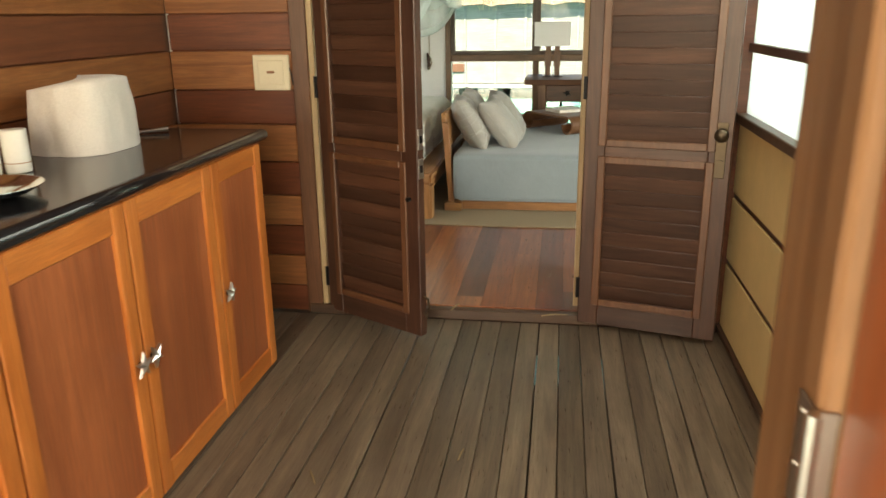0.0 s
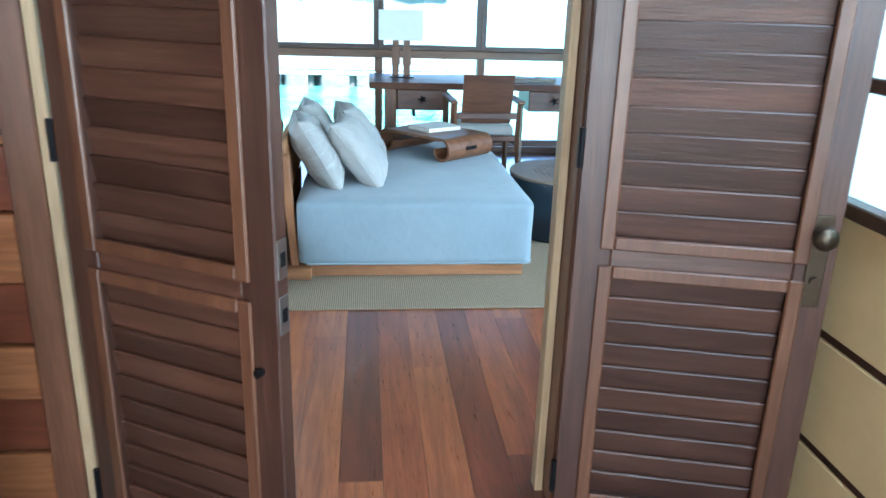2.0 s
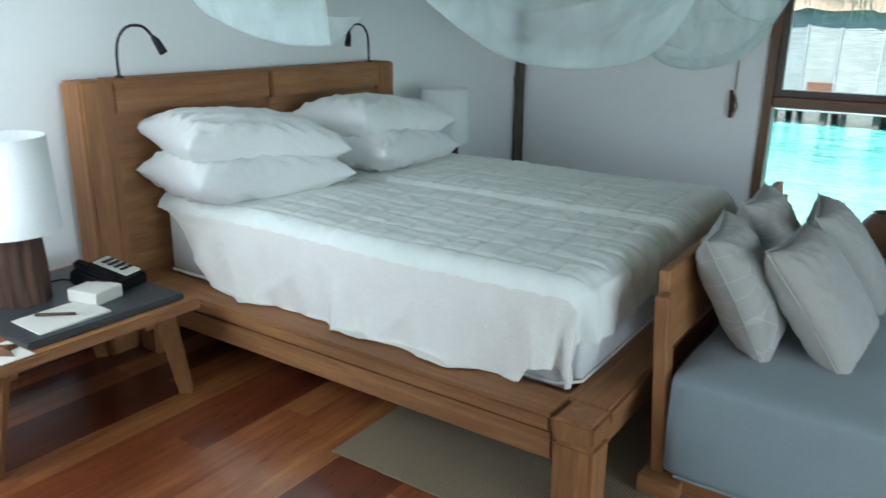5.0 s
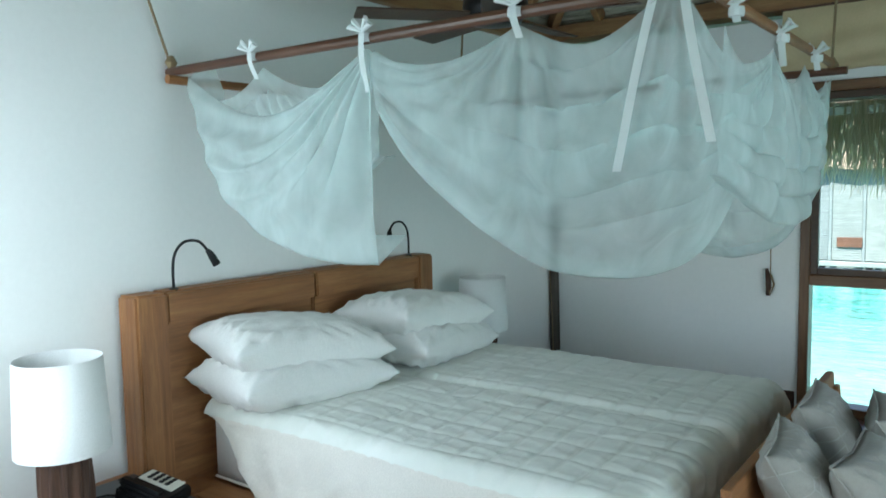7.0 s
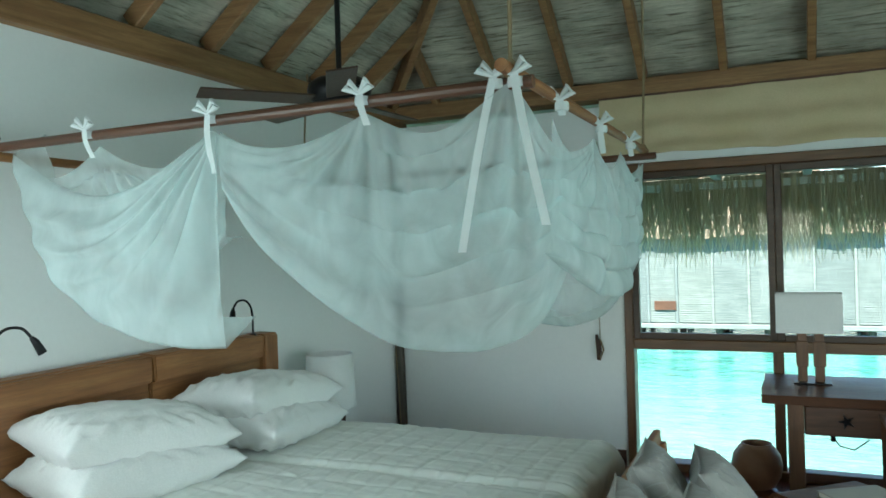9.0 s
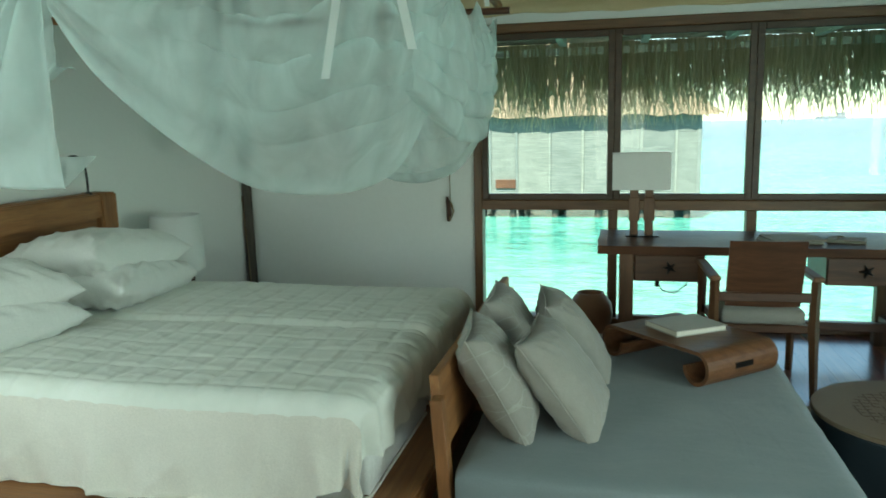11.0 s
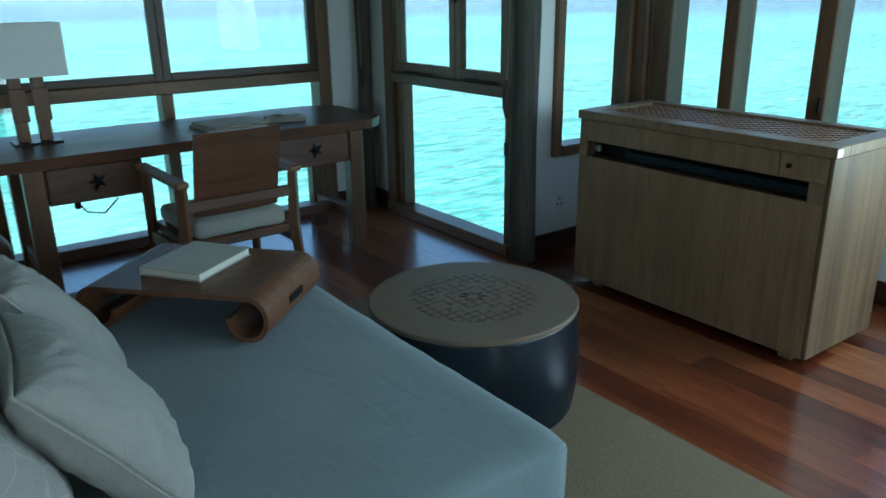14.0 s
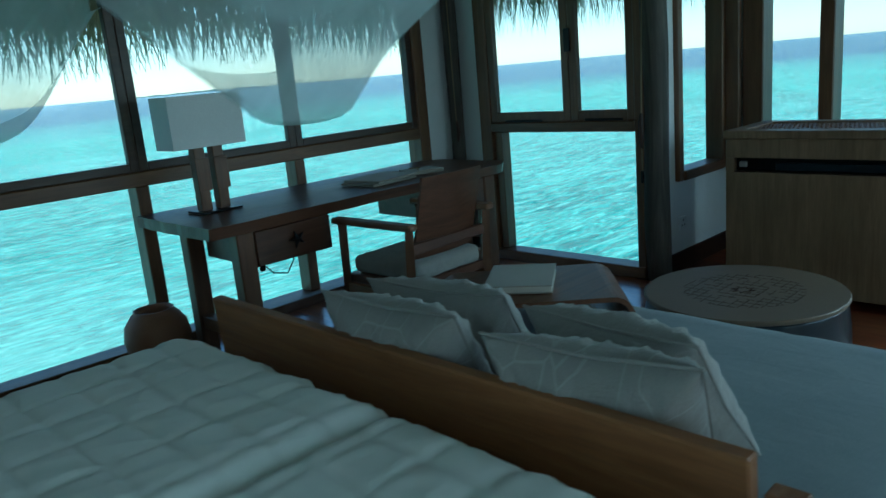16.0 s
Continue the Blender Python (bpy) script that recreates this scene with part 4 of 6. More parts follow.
def cupboard(y0, y1, name="base_cabinet", knob_at=1):
    c = thing(name, (-0.6, (y0 + y1) / 2, DZ), "orange timber cupboard under the black counter", "cabinet", "porch cupboards")
    part("body", box((PX0 + 0.02, y0 + 0.003, DZ), (-0.425, y1 - 0.003, 0.93), 0.003), CUP_FRAME, c)
    d = part("door", box((-0.424, y0 + 0.055, 0.02), (-0.410, y1 - 0.055, 0.88), 0.002), CUP_PANEL, c, "red brown door panel")
    for lo, hi in (((-0.424, y0 + 0.004, DZ + 0.02), (-0.398, y0 + 0.065, 0.93)), ((-0.424, y1 - 0.065, DZ + 0.02), (-0.398, y1 - 0.004, 0.93))):
        part("stile", box(lo, hi, 0.004), CUP_FRAME, d)
    for z0, z1 in ((DZ + 0.02, 0.05), (0.85, 0.93)):
        part("rail", box((-0.424, y0 + 0.065, z0), (-0.400, y1 - 0.065, z1), 0.004), CUP_FRAME_Y, d)
    yk = y1 - 0.035 if knob_at > 0 else y0 + 0.035
    part("star_knob", star_mesh((-0.388, yk, 0.44), 0.042, 0.018, (1, 0, 0), seed=y0), STEEL, d, "pewter starfish knob")
    part("knob_stem", tube([(-0.40, yk, 0.44), (-0.386, yk, 0.44)], 0.010, 10), BLACK_METAL, d)
    return c


for a, b, k in ((2.60, 3.06, -1), (2.05, 2.60, -1), (1.50, 2.05, 1), (0.95, 1.50, -1)):
    cupboard(a, b, knob_at=k)
ct = thing("counter_top", (-0.72, 2.0, 0.935), "polished black granite counter on the cupboards", "counter")
part("slab", box((PX0 + 0.005, 0.95, 0.940), (-0.392, 3.085, 0.985), 0.003), BLACK_STONE, ct)
part("front_edge", tube([(-0.392, 0.95, 0.9625), (-0.392, 3.085, 0.9625)], 0.0222, 16), BLACK_STONE, ct, "rounded polished front edge", True)
part("end_edge", tube([(PX0 + 0.005, 3.085, 0.9625), (-0.392, 3.085, 0.9625)], 0.0222, 16), BLACK_STONE, ct, "rounded polished end edge", True)
part("fascia", box((-0.43, 0.95, 0.932), (-0.405, 3.07, 0.9395), 0.002), CUP_FRAME_Y, ct)
# things on the counter
tc = thing("cloth_cover", (-0.84, 2.55, 0.985), "grey linen cover over an appliance on the counter", "cover")


def cover(u, v):
    a = 2 * math.pi * u
    r = 1 - 0.12 * v * v if v < 0.93 else (1 - v) / 0.07 * 0.9
    c, s = math.cos(a), math.sin(a)
    k = (abs(c) ** 3.2 + abs(s) ** 3.2) ** (-1 / 3.2)
    w = 1 + 0.04 * noise.noise((3 * c, 3 * s, v * 2)) + 0.015 * math.sin(9 * a + 3 * v)
    return Vector((-0.84 + 0.15 * k * c * r * w, 2.58 + 0.17 * k * s * r * w, 0.986 + min(v, 0.93) / 0.93 * (0.235 + 0.02 * c)))


part("cover", sheet(64, 20, cover), cloth("grey linen", (0.52, 0.48, 0.43), (0.60, 0.56, 0.50), 700, creases=0.3), tc, smooth=True)
for x, y in ((-0.80, 2.17), (-0.855, 2.11)):
    cu = thing("white_canister", (x, y, 0.985), "white paper canister on the black counter", "canister", "canisters")
    part("body", lathe([(0.036, 0), (0.037, 0.004), (0.037, 0.125), (0.035, 0.128)], (x, y, 0.986), 28), PAPER, cu, smooth=True)
    part("band", lathe([(0.0375, 0.028), (0.0375, 0.031)], (x, y, 0.986), 28, close=False), TERRACOTTA, cu)
sk = thing("steel_bowl", (-0.66, 1.84, 0.985), "shallow polished steel bowl on the counter", "bowl")
part("bowl", lathe([(0.07, 0.002), (0.12, 0.012), (0.15, 0.03), (0.152, 0.032), (0.148, 0.031), (0.118, 0.014), (0.068, 0.006), (0.005, 0.005)], (-0.66, 1.84, 0.985), 40, close=False), CHROME, sk, smooth=True)
sp = thing("steel_spoon", (-0.80, 2.92, 0.985), "steel serving spoon lying on the counter", "spoon")
part("handle", tube([(-0.90, 2.85, 0.992), (-0.80, 2.93, 0.996), (-0.74, 2.97, 1.0)], [0.004, 0.006, 0.010], 8), STEEL, sp)
# light switch
sw = thing("light_switch", (-0.555, 3.67, 1.17), "cream plastic light switch plate on the timber wall", "switch")
part("plate", box((-0.645, 3.655, 1.085), (-0.468, 3.676, 1.25), 0.004), CREAM_PLASTIC, sw)
part("rocker", box((-0.620, 3.650, 1.110), (-0.493, 3.656, 1.225), 0.003), CREAM_PLASTIC, sw)
part("logo_mark", box((-0.575, 3.648, 1.165), (-0.538, 3.651, 1.177), 0.001), TERRACOTTA, sw)
for p, q in (((-0.47, 3.67, 1.19), (-0.455, 3.668, 1.11)),):
    part("wire", tube([p, (-0.458, 3.662, 1.16), q], 0.003, 6), BLACK_METAL, sw)
for k, (x, y, a, ln) in enumerate(((0.34, 1.95, 30, 0.16), (0.20, 1.80, 60, 0.2), (0.75, 3.62, 10, 0.13), (0.30, 3.64, 70, 0.10), (0.05, 2.2, 120, 0.08), (0.5, 2.4, 80, 0.07))):
    c, s = math.cos(radians(a)), math.sin(radians(a))
    z = DZ + 0.003 if y < 3.6 else 0.001
    single("dry_twig", tube([(x, y, z), (x + ln * 0.5 * c, y + ln * 0.5 * s, z + 0.006), (x + ln * c, y + ln * s, z + 0.002)], [0.003, 0.004, 0.002], 6), ROPE, "dry broken twig lying on the deck", "twig", "twigs")

# ---- bed ----
bed = thing("bed", (-1.2, 6.3, 0), "rustic honey brown timber double bed frame with a tall headboard", "bed")
BX0, BX1, BY0, BY1 = -2.40, -0.085, 5.345, 7.36


def rough_box(lo, hi, seed=0, bevel=0.012):
    bm = box(lo, hi, bevel, seg=2)
    for v in bm.verts:
        v.co += Vector((noise.noise(v.co * 5 + Vector((seed, 0, 0))), noise.noise(v.co * 5 + Vector((0, seed, 0))), noise.noise(v.co * 5 + Vector((0, 0, seed))))) * 0.006
    return bm


for x, y in ((BX1 - 0.13, BY0), (BX1 - 0.13, BY1 - 0.13), (BX0 + 0.12, BY0), (BX0 + 0.12, BY1 - 0.13)):
    part("leg", rough_box((x, y, 0), (x + 0.13, y + 0.13, 0.262), 3), BED_WOOD_Z, bed)
    part("leg_cap", rough_box((x - 0.003, y - 0.003, 0.262), (x + 0.133, y + 0.133, 0.338), 4), BED_WOOD_Z, bed)
part("side_rail", rough_box((BX0, BY0 + 0.004, 0.275), (BX1 - 0.135, BY0 + 0.17, 0.335), 1), BED_WOOD_X, bed)
part("side_rail", rough_box((BX0, BY1 - 0.17, 0.275), (BX1 - 0.135, BY1 - 0.004, 0.335), 2), BED_WOOD_X, bed)
part("lower_rail", rough_box((BX0, BY0 + 0.03, 0.16), (BX1 - 0.135, BY0 + 0.09, 0.272), 5), BED_WOOD_X, bed)
part("lower_rail", rough_box((BX0, BY1 - 0.09, 0.16), (BX1 - 0.135, BY1 - 0.03, 0.272), 6), BED_WOOD_X, bed)
part("foot_rail", rough_box((BX1 - 0.165, BY0 + 0.135, 0.275), (BX1 - 0.004, BY1 - 0.135, 0.335), 7), BED_WOOD_Y, bed)
part("lower_foot_rail", rough_box((BX1 - 0.09, BY0 + 0.135, 0.17), (BX1 - 0.03, BY1 - 0.135, 0.272), 7), BED_WOOD_Y, bed)
part("slat_base", box((BX0 + 0.02, BY0 + 0.175, 0.26), (BX1 - 0.17, BY1 - 0.175, 0.30), 0.004), BED_WOOD_X, bed)
hx0, hx1 = XL + 0.03, -2.30
hb = part("headboard", rough_box((hx0 + 0.02, 5.37, 0.0), (hx1 - 0.035, 6.245, 1.20), 8, 0.008), BED_WOOD_Y, bed)
part("headboard", rough_box((hx0 + 0.02, 6.255, 0.0), (hx1 - 0.035, 7.12, 1.20), 9, 0.008), BED_WOOD_Y, bed)
part("headboard_post", rough_box((hx0, 5.22, 0), (hx1, 5.37, 1.20), 10), BED_WOOD_Z, bed)
part("headboard_post", rough_box((hx0, 7.12, 0), (hx1, 7.26, 1.20), 11), BED_WOOD_Z, bed)
part("headboard_rail", rough_box((hx0 + 0.03, 5.37, 1.06), (hx1 - 0.005, 6.243, 1.195), 12, 0.008), BED_WOOD_Y, bed)
part("headboard_rail", rough_box((hx0 + 0.03, 6.257, 1.06), (hx1 - 0.005, 7.12, 1.195), 13, 0.008), BED_WOOD_Y, bed)
MX0, MX1, MY0, MY1, MT = -2.28, -0.235, 5.53, 7.26, 0.690


def quilt_height(x, y):
    """Stitched squares a little out of true, with dents along the seams and drawn wrinkles."""
    a = x / 0.118 + 0.30 * noise.noise((x * 2.0, y * 2.0, 3))
    b = y / 0.148 + 0.30 * noise.noise((x * 2.0, y * 2.0, 8))
    da, db = abs(a - round(a)) * 0.118, abs(b - round(b)) * 0.148
    q = (1 - math.exp(-(da / 0.012) ** 2)) * (1 - math.exp(-(db / 0.012) ** 2))
    warp = noise.noise((x * 2.2, y * 2.2, 6))
    w1 = 1 - abs(noise.noise((x * 2.6 + warp, y * 10 + 2.2 * x, 1)))
    w2 = 1 - abs(noise.noise((x * 9 + warp * 2, y * 4 - 2 * x, 2)))
    return 0.0060 * q + 0.004 * w1 ** 6 + 0.003 * w2 ** 6 + 0.012 * noise.noise((x * 1.6, y * 1.6, 5))


for k, (a, b) in enumerate(((MY0, (MY0 + MY1) / 2 - 0.004), ((MY0 + MY1) / 2 + 0.004, MY1))):
    mt = thing("mattress", ((MX0 + MX1) / 2, (a + b) / 2, 0.30), "thick quilted white mattress on the timber bed", "mattress", "bed mattresses")
    body = box((MX0, a, 0.305), (MX1, b, MT - 0.03), 0.05, seg=4)
    part("body", body, WHITE_FABRIC, mt, smooth=True)
    part("piping", tube([(MX0 + 0.04, a - 0.001 + k * 0, 0.345), (MX1 - 0.06, a - 0.001, 0.345), (MX1 + 0.001, a + 0.06, 0.345), (MX1 + 0.001, b - 0.06, 0.345)], 0.006, 6), SHEET_FABRIC, mt)


def ease(a, b, t):
    q = max(0.0, min(1.0, (t - a) / (b - a)))
    return q * q * (3 - 2 * q)


def cover_sheet(v0, v1, nx, ny):
    """The quilted protector: a top over both mattresses with rounded edges and a wavy skirt on the open sides."""
    ex0, ex1, ey0, ey1 = MX0 - 0.01, MX1 + 0.02, MY0 - 0.02, MY1 + 0.02
    r = 0.085
    arc = r * math.pi / 2

    def turn(d):
        """How far out and down a cloth goes that runs d past the start of a rounded edge."""
        if d < arc:
            return r * math.sin(d / r), r * (1 - math.cos(d / r))
        return r, r + d - arc

    def f(u, v):
        v = v0 + (v1 - v0) * v
        over_x = 0.13 + 0.05 * noise.noise((v * 9, 1, 4))
        sx = u * (ex1 - ex0 - r + arc + over_x)
        x = ex0 + sx
        over_y = 0.40 * ease(-2.26, -1.72, x) * (1 - 0.42 * ease(-0.46, -0.36, x)) + 0.11
        flat = ey1 - ey0 - 2 * r
        if v < SKIRT:
            sy = -over_y + v / SKIRT * (over_y - 0.11)
        else:
            sy = -0.11 + (v - SKIRT) / (1 - SKIRT) * (0.11 + flat + 0.24)
        y = ey0 + r + max(0.0, min(flat, sy))
        z = MT + quilt_height(x, sy) - 0.026 * math.exp(-((y - (MY0 + MY1) / 2) / 0.03) ** 2)
        dx, dy, db = max(0.0, sx - (ex1 - ex0 - r)), max(0.0, -sy), max(0.0, sy - flat)
        ox, zx = turn(dx)
        oy, zy = turn(dy)
        ob, zb = turn(db)
        hang = max(0.0, dy - arc)
        warp = noise.noise((x * 1.7, hang * 2, 9))
        fold = (1 - abs(noise.noise((x * 3.6 + hang * 1.6 + warp, hang * 0.8, 0)))) ** 2 - 0.45 + 0.35 * noise.noise((x * 10 - hang * 4, hang * 2, 4))
        y += ob - oy - hang * (0.10 + 0.30 * fold)
        ruck = noise.noise((x * 12, sy * 12, 2))
        hx = max(0.0, dx - arc)
        px = 0.022 * (1 - abs(noise.noise((y * 7, hx * 4, 7)))) ** 2 * min(1, dx / 0.08)
        x = min(x, ex1 - r) + ox + px + 0.012 * ruck * min(1, dx / 0.08)
        z -= zy + zb + zx * (1 - 0.5 * min(1, (zy + zb) / 0.2))
        if dx > 0 and dy > 0:
            x -= 0.045 * min(1, dx * dy / 0.012)
            y += 0.03 * min(1, dx * dy / 0.012)
        return Vector((x, y, max(z, 0.342 + 0.006 * fold)))
    return sheet(nx, ny, f)


def quilt_material():
    m, n, l, b = material("quilted cotton", 0.85)
    f = noise_tex(n, l, coords(n, l, (1, 1, 1)), 260.0, 3, 0.7)
    g = noise_tex(n, l, coords(n, l, (1, 1, 1)), 5.0, 5, 0.6)
    col = mix(n, l, ramp(n, l, g, [(0.35, (0, 0, 0)), (0.7, (1, 1, 1))]), (0.70, 0.72, 0.66), (0.78, 0.79, 0.74))
    l.new(col, b.inputs["Base Color"])
    b.inputs["Sheen Weight"].default_value = 0.2
    w = noise_tex(n, l, coords(n, l, (5, 16, 5)), 1.0, 6, 0.7, 1.5)
    bump(n, l, b, mix(n, l, 0.75, f, w), 0.3, 0.010)
    return m


QUILT = quilt_material()
mp = thing("mattress_protector", (-1.3, 6.4, 0.6), "rumpled cream quilted protector with a hanging cotton skirt", "bedding")
SKIRT = 0.16
part("quilted_top", cover_sheet(SKIRT, 1.0, 230, 210), QUILT, mp, "cream quilted cotton top", True)
part("skirt", cover_sheet(0.0, SKIRT, 230, 26), SHEET_FABRIC, mp, "thin cream cotton skirt", True)
for k, (x, y, z, rx, ry, rz) in enumerate(((-2.00, 5.81, 0.785, 0, -6, 82), (-2.04, 5.83, 0.930, 4, -10, 79), (-1.97, 6.74, 0.785, 0, -8, 97), (-2.02, 6.72, 0.928, -4, -10, 91))):
    ob = single("pillow", pillow_mesh(0.83, 0.53, 0.245, 48, k + 3), WHITE_FABRIC, "plump white cotton pillow stacked on the bed", "pillow", "bed pillows", True)
    ob.matrix_basis = pose(x, y, z, 0, 0, 0) @ pose(0, 0, 0, rx, -ry * 0.6, rz)


def reading_lamp(y, flip):
    b = Vector((-2.36, y, 1.195))
    r = thing("reading_lamp", b, "black gooseneck reading lamp on the headboard", "lamp", "reading lamps")
    ox, oy = (1.0, 1.0) if flip > 0 else (0.15, 1.5)
    pts = [b, b + Vector((0.0, 0, 0.10)), b + Vector((0.01 * ox, flip * oy * 0.01, 0.17)), b + Vector((0.03 * ox, flip * oy * 0.045, 0.215)), b + Vector((0.06 * ox, flip * oy * 0.095, 0.215)), b + Vector((0.08 * ox, flip * oy * 0.125, 0.175))]
    fine = []
    for i in range(len(pts) - 1):
        p0, p1, p2, p3 = pts[max(i - 1, 0)], pts[i], pts[i + 1], pts[min(i + 2, len(pts) - 1)]
        for s in np.linspace(0, 1, 7)[:-1]:
            fine.append(0.5 * (2 * p1 + (p2 - p0) * s + (2 * p0 - 5 * p1 + 4 * p2 - p3) * s * s + (3 * p1 - p0 - 3 * p2 + p3) * s ** 3))
    part("neck", tube(fine + [pts[-1]], 0.0065, 8), BLACK_METAL, r, smooth=True)
    part("base", lathe([(0.02, 0), (0.02, 0.012), (0.008, 0.016)], b, 16), BLACK_METAL, r)
    h = pts[-1]
    part("head", tube([h, h + Vector((0.008, flip * 0.012, -0.02)), h + Vector((0.02, flip * 0.035, -0.07))], [0.010, 0.016, 0.019], 14), BLACK_METAL, r)


reading_lamp(5.44, 1)
reading_lamp(7.09, -1)


def bedside(y0, y1):
    n = thing("bedside_table", (-2.05, (y0 + y1) / 2, 0), "low honey brown timber bedside table with splayed legs", "table", "bedside tables")
    part("tabletop", rough_box((XL + 0.03, y0, 0.375), (-1.68, y1, 0.415), 3, 0.006), BED_WOOD_Y, n)
    for x in (-2.36, -1.78):
        for y, s in ((y0 + 0.10, -1), (y1 - 0.10, 1)):
            part("leg", tube([(x, y + s * 0.07, 0), (x, y, 0.375)], [0.034, 0.045], 4), BED_WOOD_Z, n)
    part("cross_rail", box((-2.34, y0 + 0.12, 0.30), (-1.80, y0 + 0.17, 0.374), 0.005), BED_WOOD_X, n)
    part("cross_rail", box((-2.34, y1 - 0.17, 0.30), (-1.80, y1 - 0.12, 0.374), 0.005), BED_WOOD_X, n)
    return n


def table_lamp(x, y, z, label):
    t = thing("table_lamp", (x, y, z), label, "lamp", "bedside lamps")
    rng = random.Random(int(y * 10))

    def f(u, v):
        a = 2 * math.pi * u
        r = 0.088 + 0.012 * noise.noise((3 * math.cos(a), 3 * math.sin(a), v)) + 0.006 * math.sin(13 * a + 2 * noise.noise((a, v, 0)))
        return Vector((x + r * math.cos(a), y + r * math.sin(a), z + 0.27 * v))
    part("base", sheet(60, 6, f), LOG_WOOD, t, "split dark log base", False)
    part("neck", tube([(x, y, z + 0.26), (x, y, z + 0.34)], 0.012, 10), BLACK_METAL, t)
    part("shade", lathe([(0.165, 0.27), (0.150, 0.61), (0.147, 0.61), (0.162, 0.27)], (x, y, z), 48, close=False), SHADE_FABRIC, t, "white drum shade", True)
    return t


bedside(4.42, 5.24)
bedside(7.40, 8.15)
table_lamp(-2.13, 4.80, 0.440, "table lamp with split log base and white shade")
table_lamp(-2.13, 7.56, 0.416, "table lamp with split log base and white shade")
single("slate_slab", rough_box((-2.36, 4.60, 0.416), (-1.72, 5.20, 0.440), 6, 0.005), SLATE, "rough grey slate slab on the bedside table", "slab")
tp = thing("telephone", (-2.05, 5.10, 0.44), "black desk telephone with a pale keypad on the slate", "telephone")
tm = Matrix.Translation((-2.02, 5.08, 0.475)) @ pose(0, 0, 0, 0, 0, 18)


def local(bm, m):
    bmesh.ops.transform(bm, matrix=m, verts=bm.verts)
    return bm


part("body", local(box((-0.105, -0.10, -0.033), (0.105, 0.10, 0.030), 0.012, m=pose(0, 0, 0, 0, 14, 0), seg=2), tm), BLACK_METAL, tp)
part("keypad", local(box((-0.075, 0.0, 0.030), (0.085, 0.088, 0.036), 0.003, m=pose(0, 0, 0, 0, 14, 0)), tm), PAPER, tp)
part("handset", local(box((-0.10, -0.09, 0.030), (0.10, -0.04, 0.062), 0.014, m=pose(0, 0, 0, 0, 14, 0), seg=2), tm), BLACK_METAL, tp)
kp = tp.children[1]
for i in range(4):
    for j in range(3):
        part("key", local(box((-0.045 + i * 0.027, 0.018 + j * 0.022, 0.036 - 0.25 * (-0.045 + i * 0.027) + 0.0), (-0.027 + i * 0.027, 0.032 + j * 0.022, 0.043 - 0.25 * (-0.045 + i * 0.027)), 0.002), tm), BLACK_METAL, kp)
part("cord", tube([(-2.12, 5.05, 0.446), (-2.22, 5.0, 0.446), (-2.25, 4.88, 0.446), (-2.3, 4.7, 0.446)], 0.004, 6), BLACK_METAL, tp)
single("note_pad", rough_box((-1.95, 4.66, 0.441), (-1.76, 4.92, 0.449), 2, 0.001), PAPER, "open ivory note pad on the slate slab", "note pad")
single("small_box", box((-2.0, 4.90, 0.441), (-1.86, 5.03, 0.490), 0.004, m=pose(0, 0, 0, 0, 0, 12)), PAPER, "small ivory card box on the slate slab", "box")
single("wooden_pen", tube([(-1.92, 4.73, 0.455), (-1.82, 4.82, 0.455)], 0.006, 8), LOG_WOOD, "dark wooden pen on the note pad", "pen")
cd = thing("paper_card", (-1.75, 4.55, 0.417), "white card under a clay starfish on the table", "card")
part("card", box((-1.86, 4.46, 0.4165), (-1.69, 4.60, 0.4195), 0), PAPER, cd)
single("clay_starfish", star_mesh((-1.78, 4.53, 0.420), 0.065, 0.03, (0, 0, 1)), TERRACOTTA, "terracotta starfish ornament on a card", "ornament", smooth=True)
single("small_shell", lathe([(0.03, 0), (0.028, 0.02), (0.012, 0.035)], (-1.80, 7.95, 0.416), 12), PAPER, "small white shell on the far bedside table", "shell", smooth=True)

# ---- rug, daybed ----
single("rug", box((-0.99, 5.21, 0.001), (2.05, 7.60, 0.010), 0.003), RUG, "beige woven sisal rug under the daybed", "rug")
day = thing("daybed", (0.6, 6.5, 0), "low daybed with honey timber base and slatted back", "daybed")
part("plinth", box((0.06, 5.66, 0.012), (1.24, 7.42, 0.075), 0.004), BED_WOOD_X, day)
part("foot", box((-0.03, 5.60, 0.010), (0.10, 5.72, 0.07), 0.004), BED_WOOD_X, day)
part("foot", box((-0.03, 7.36, 0.010), (0.10, 7.48, 0.07), 0.004), BED_WOOD_X, day)
lean = pose(0, 0, 0, 0, -4, 0)
for y in (5.66, 7.36):
    part("back_post", box((-0.028, y, 0.06), (0.016, y + 0.06, 0.66), 0.004, m=lean), BED_WOOD_Z, day)
part("back_panel", box((-0.058, 5.735, 0.45), (-0.023, 7.41, 0.72), 0.004, m=lean), BED_WOOD_Y, day)


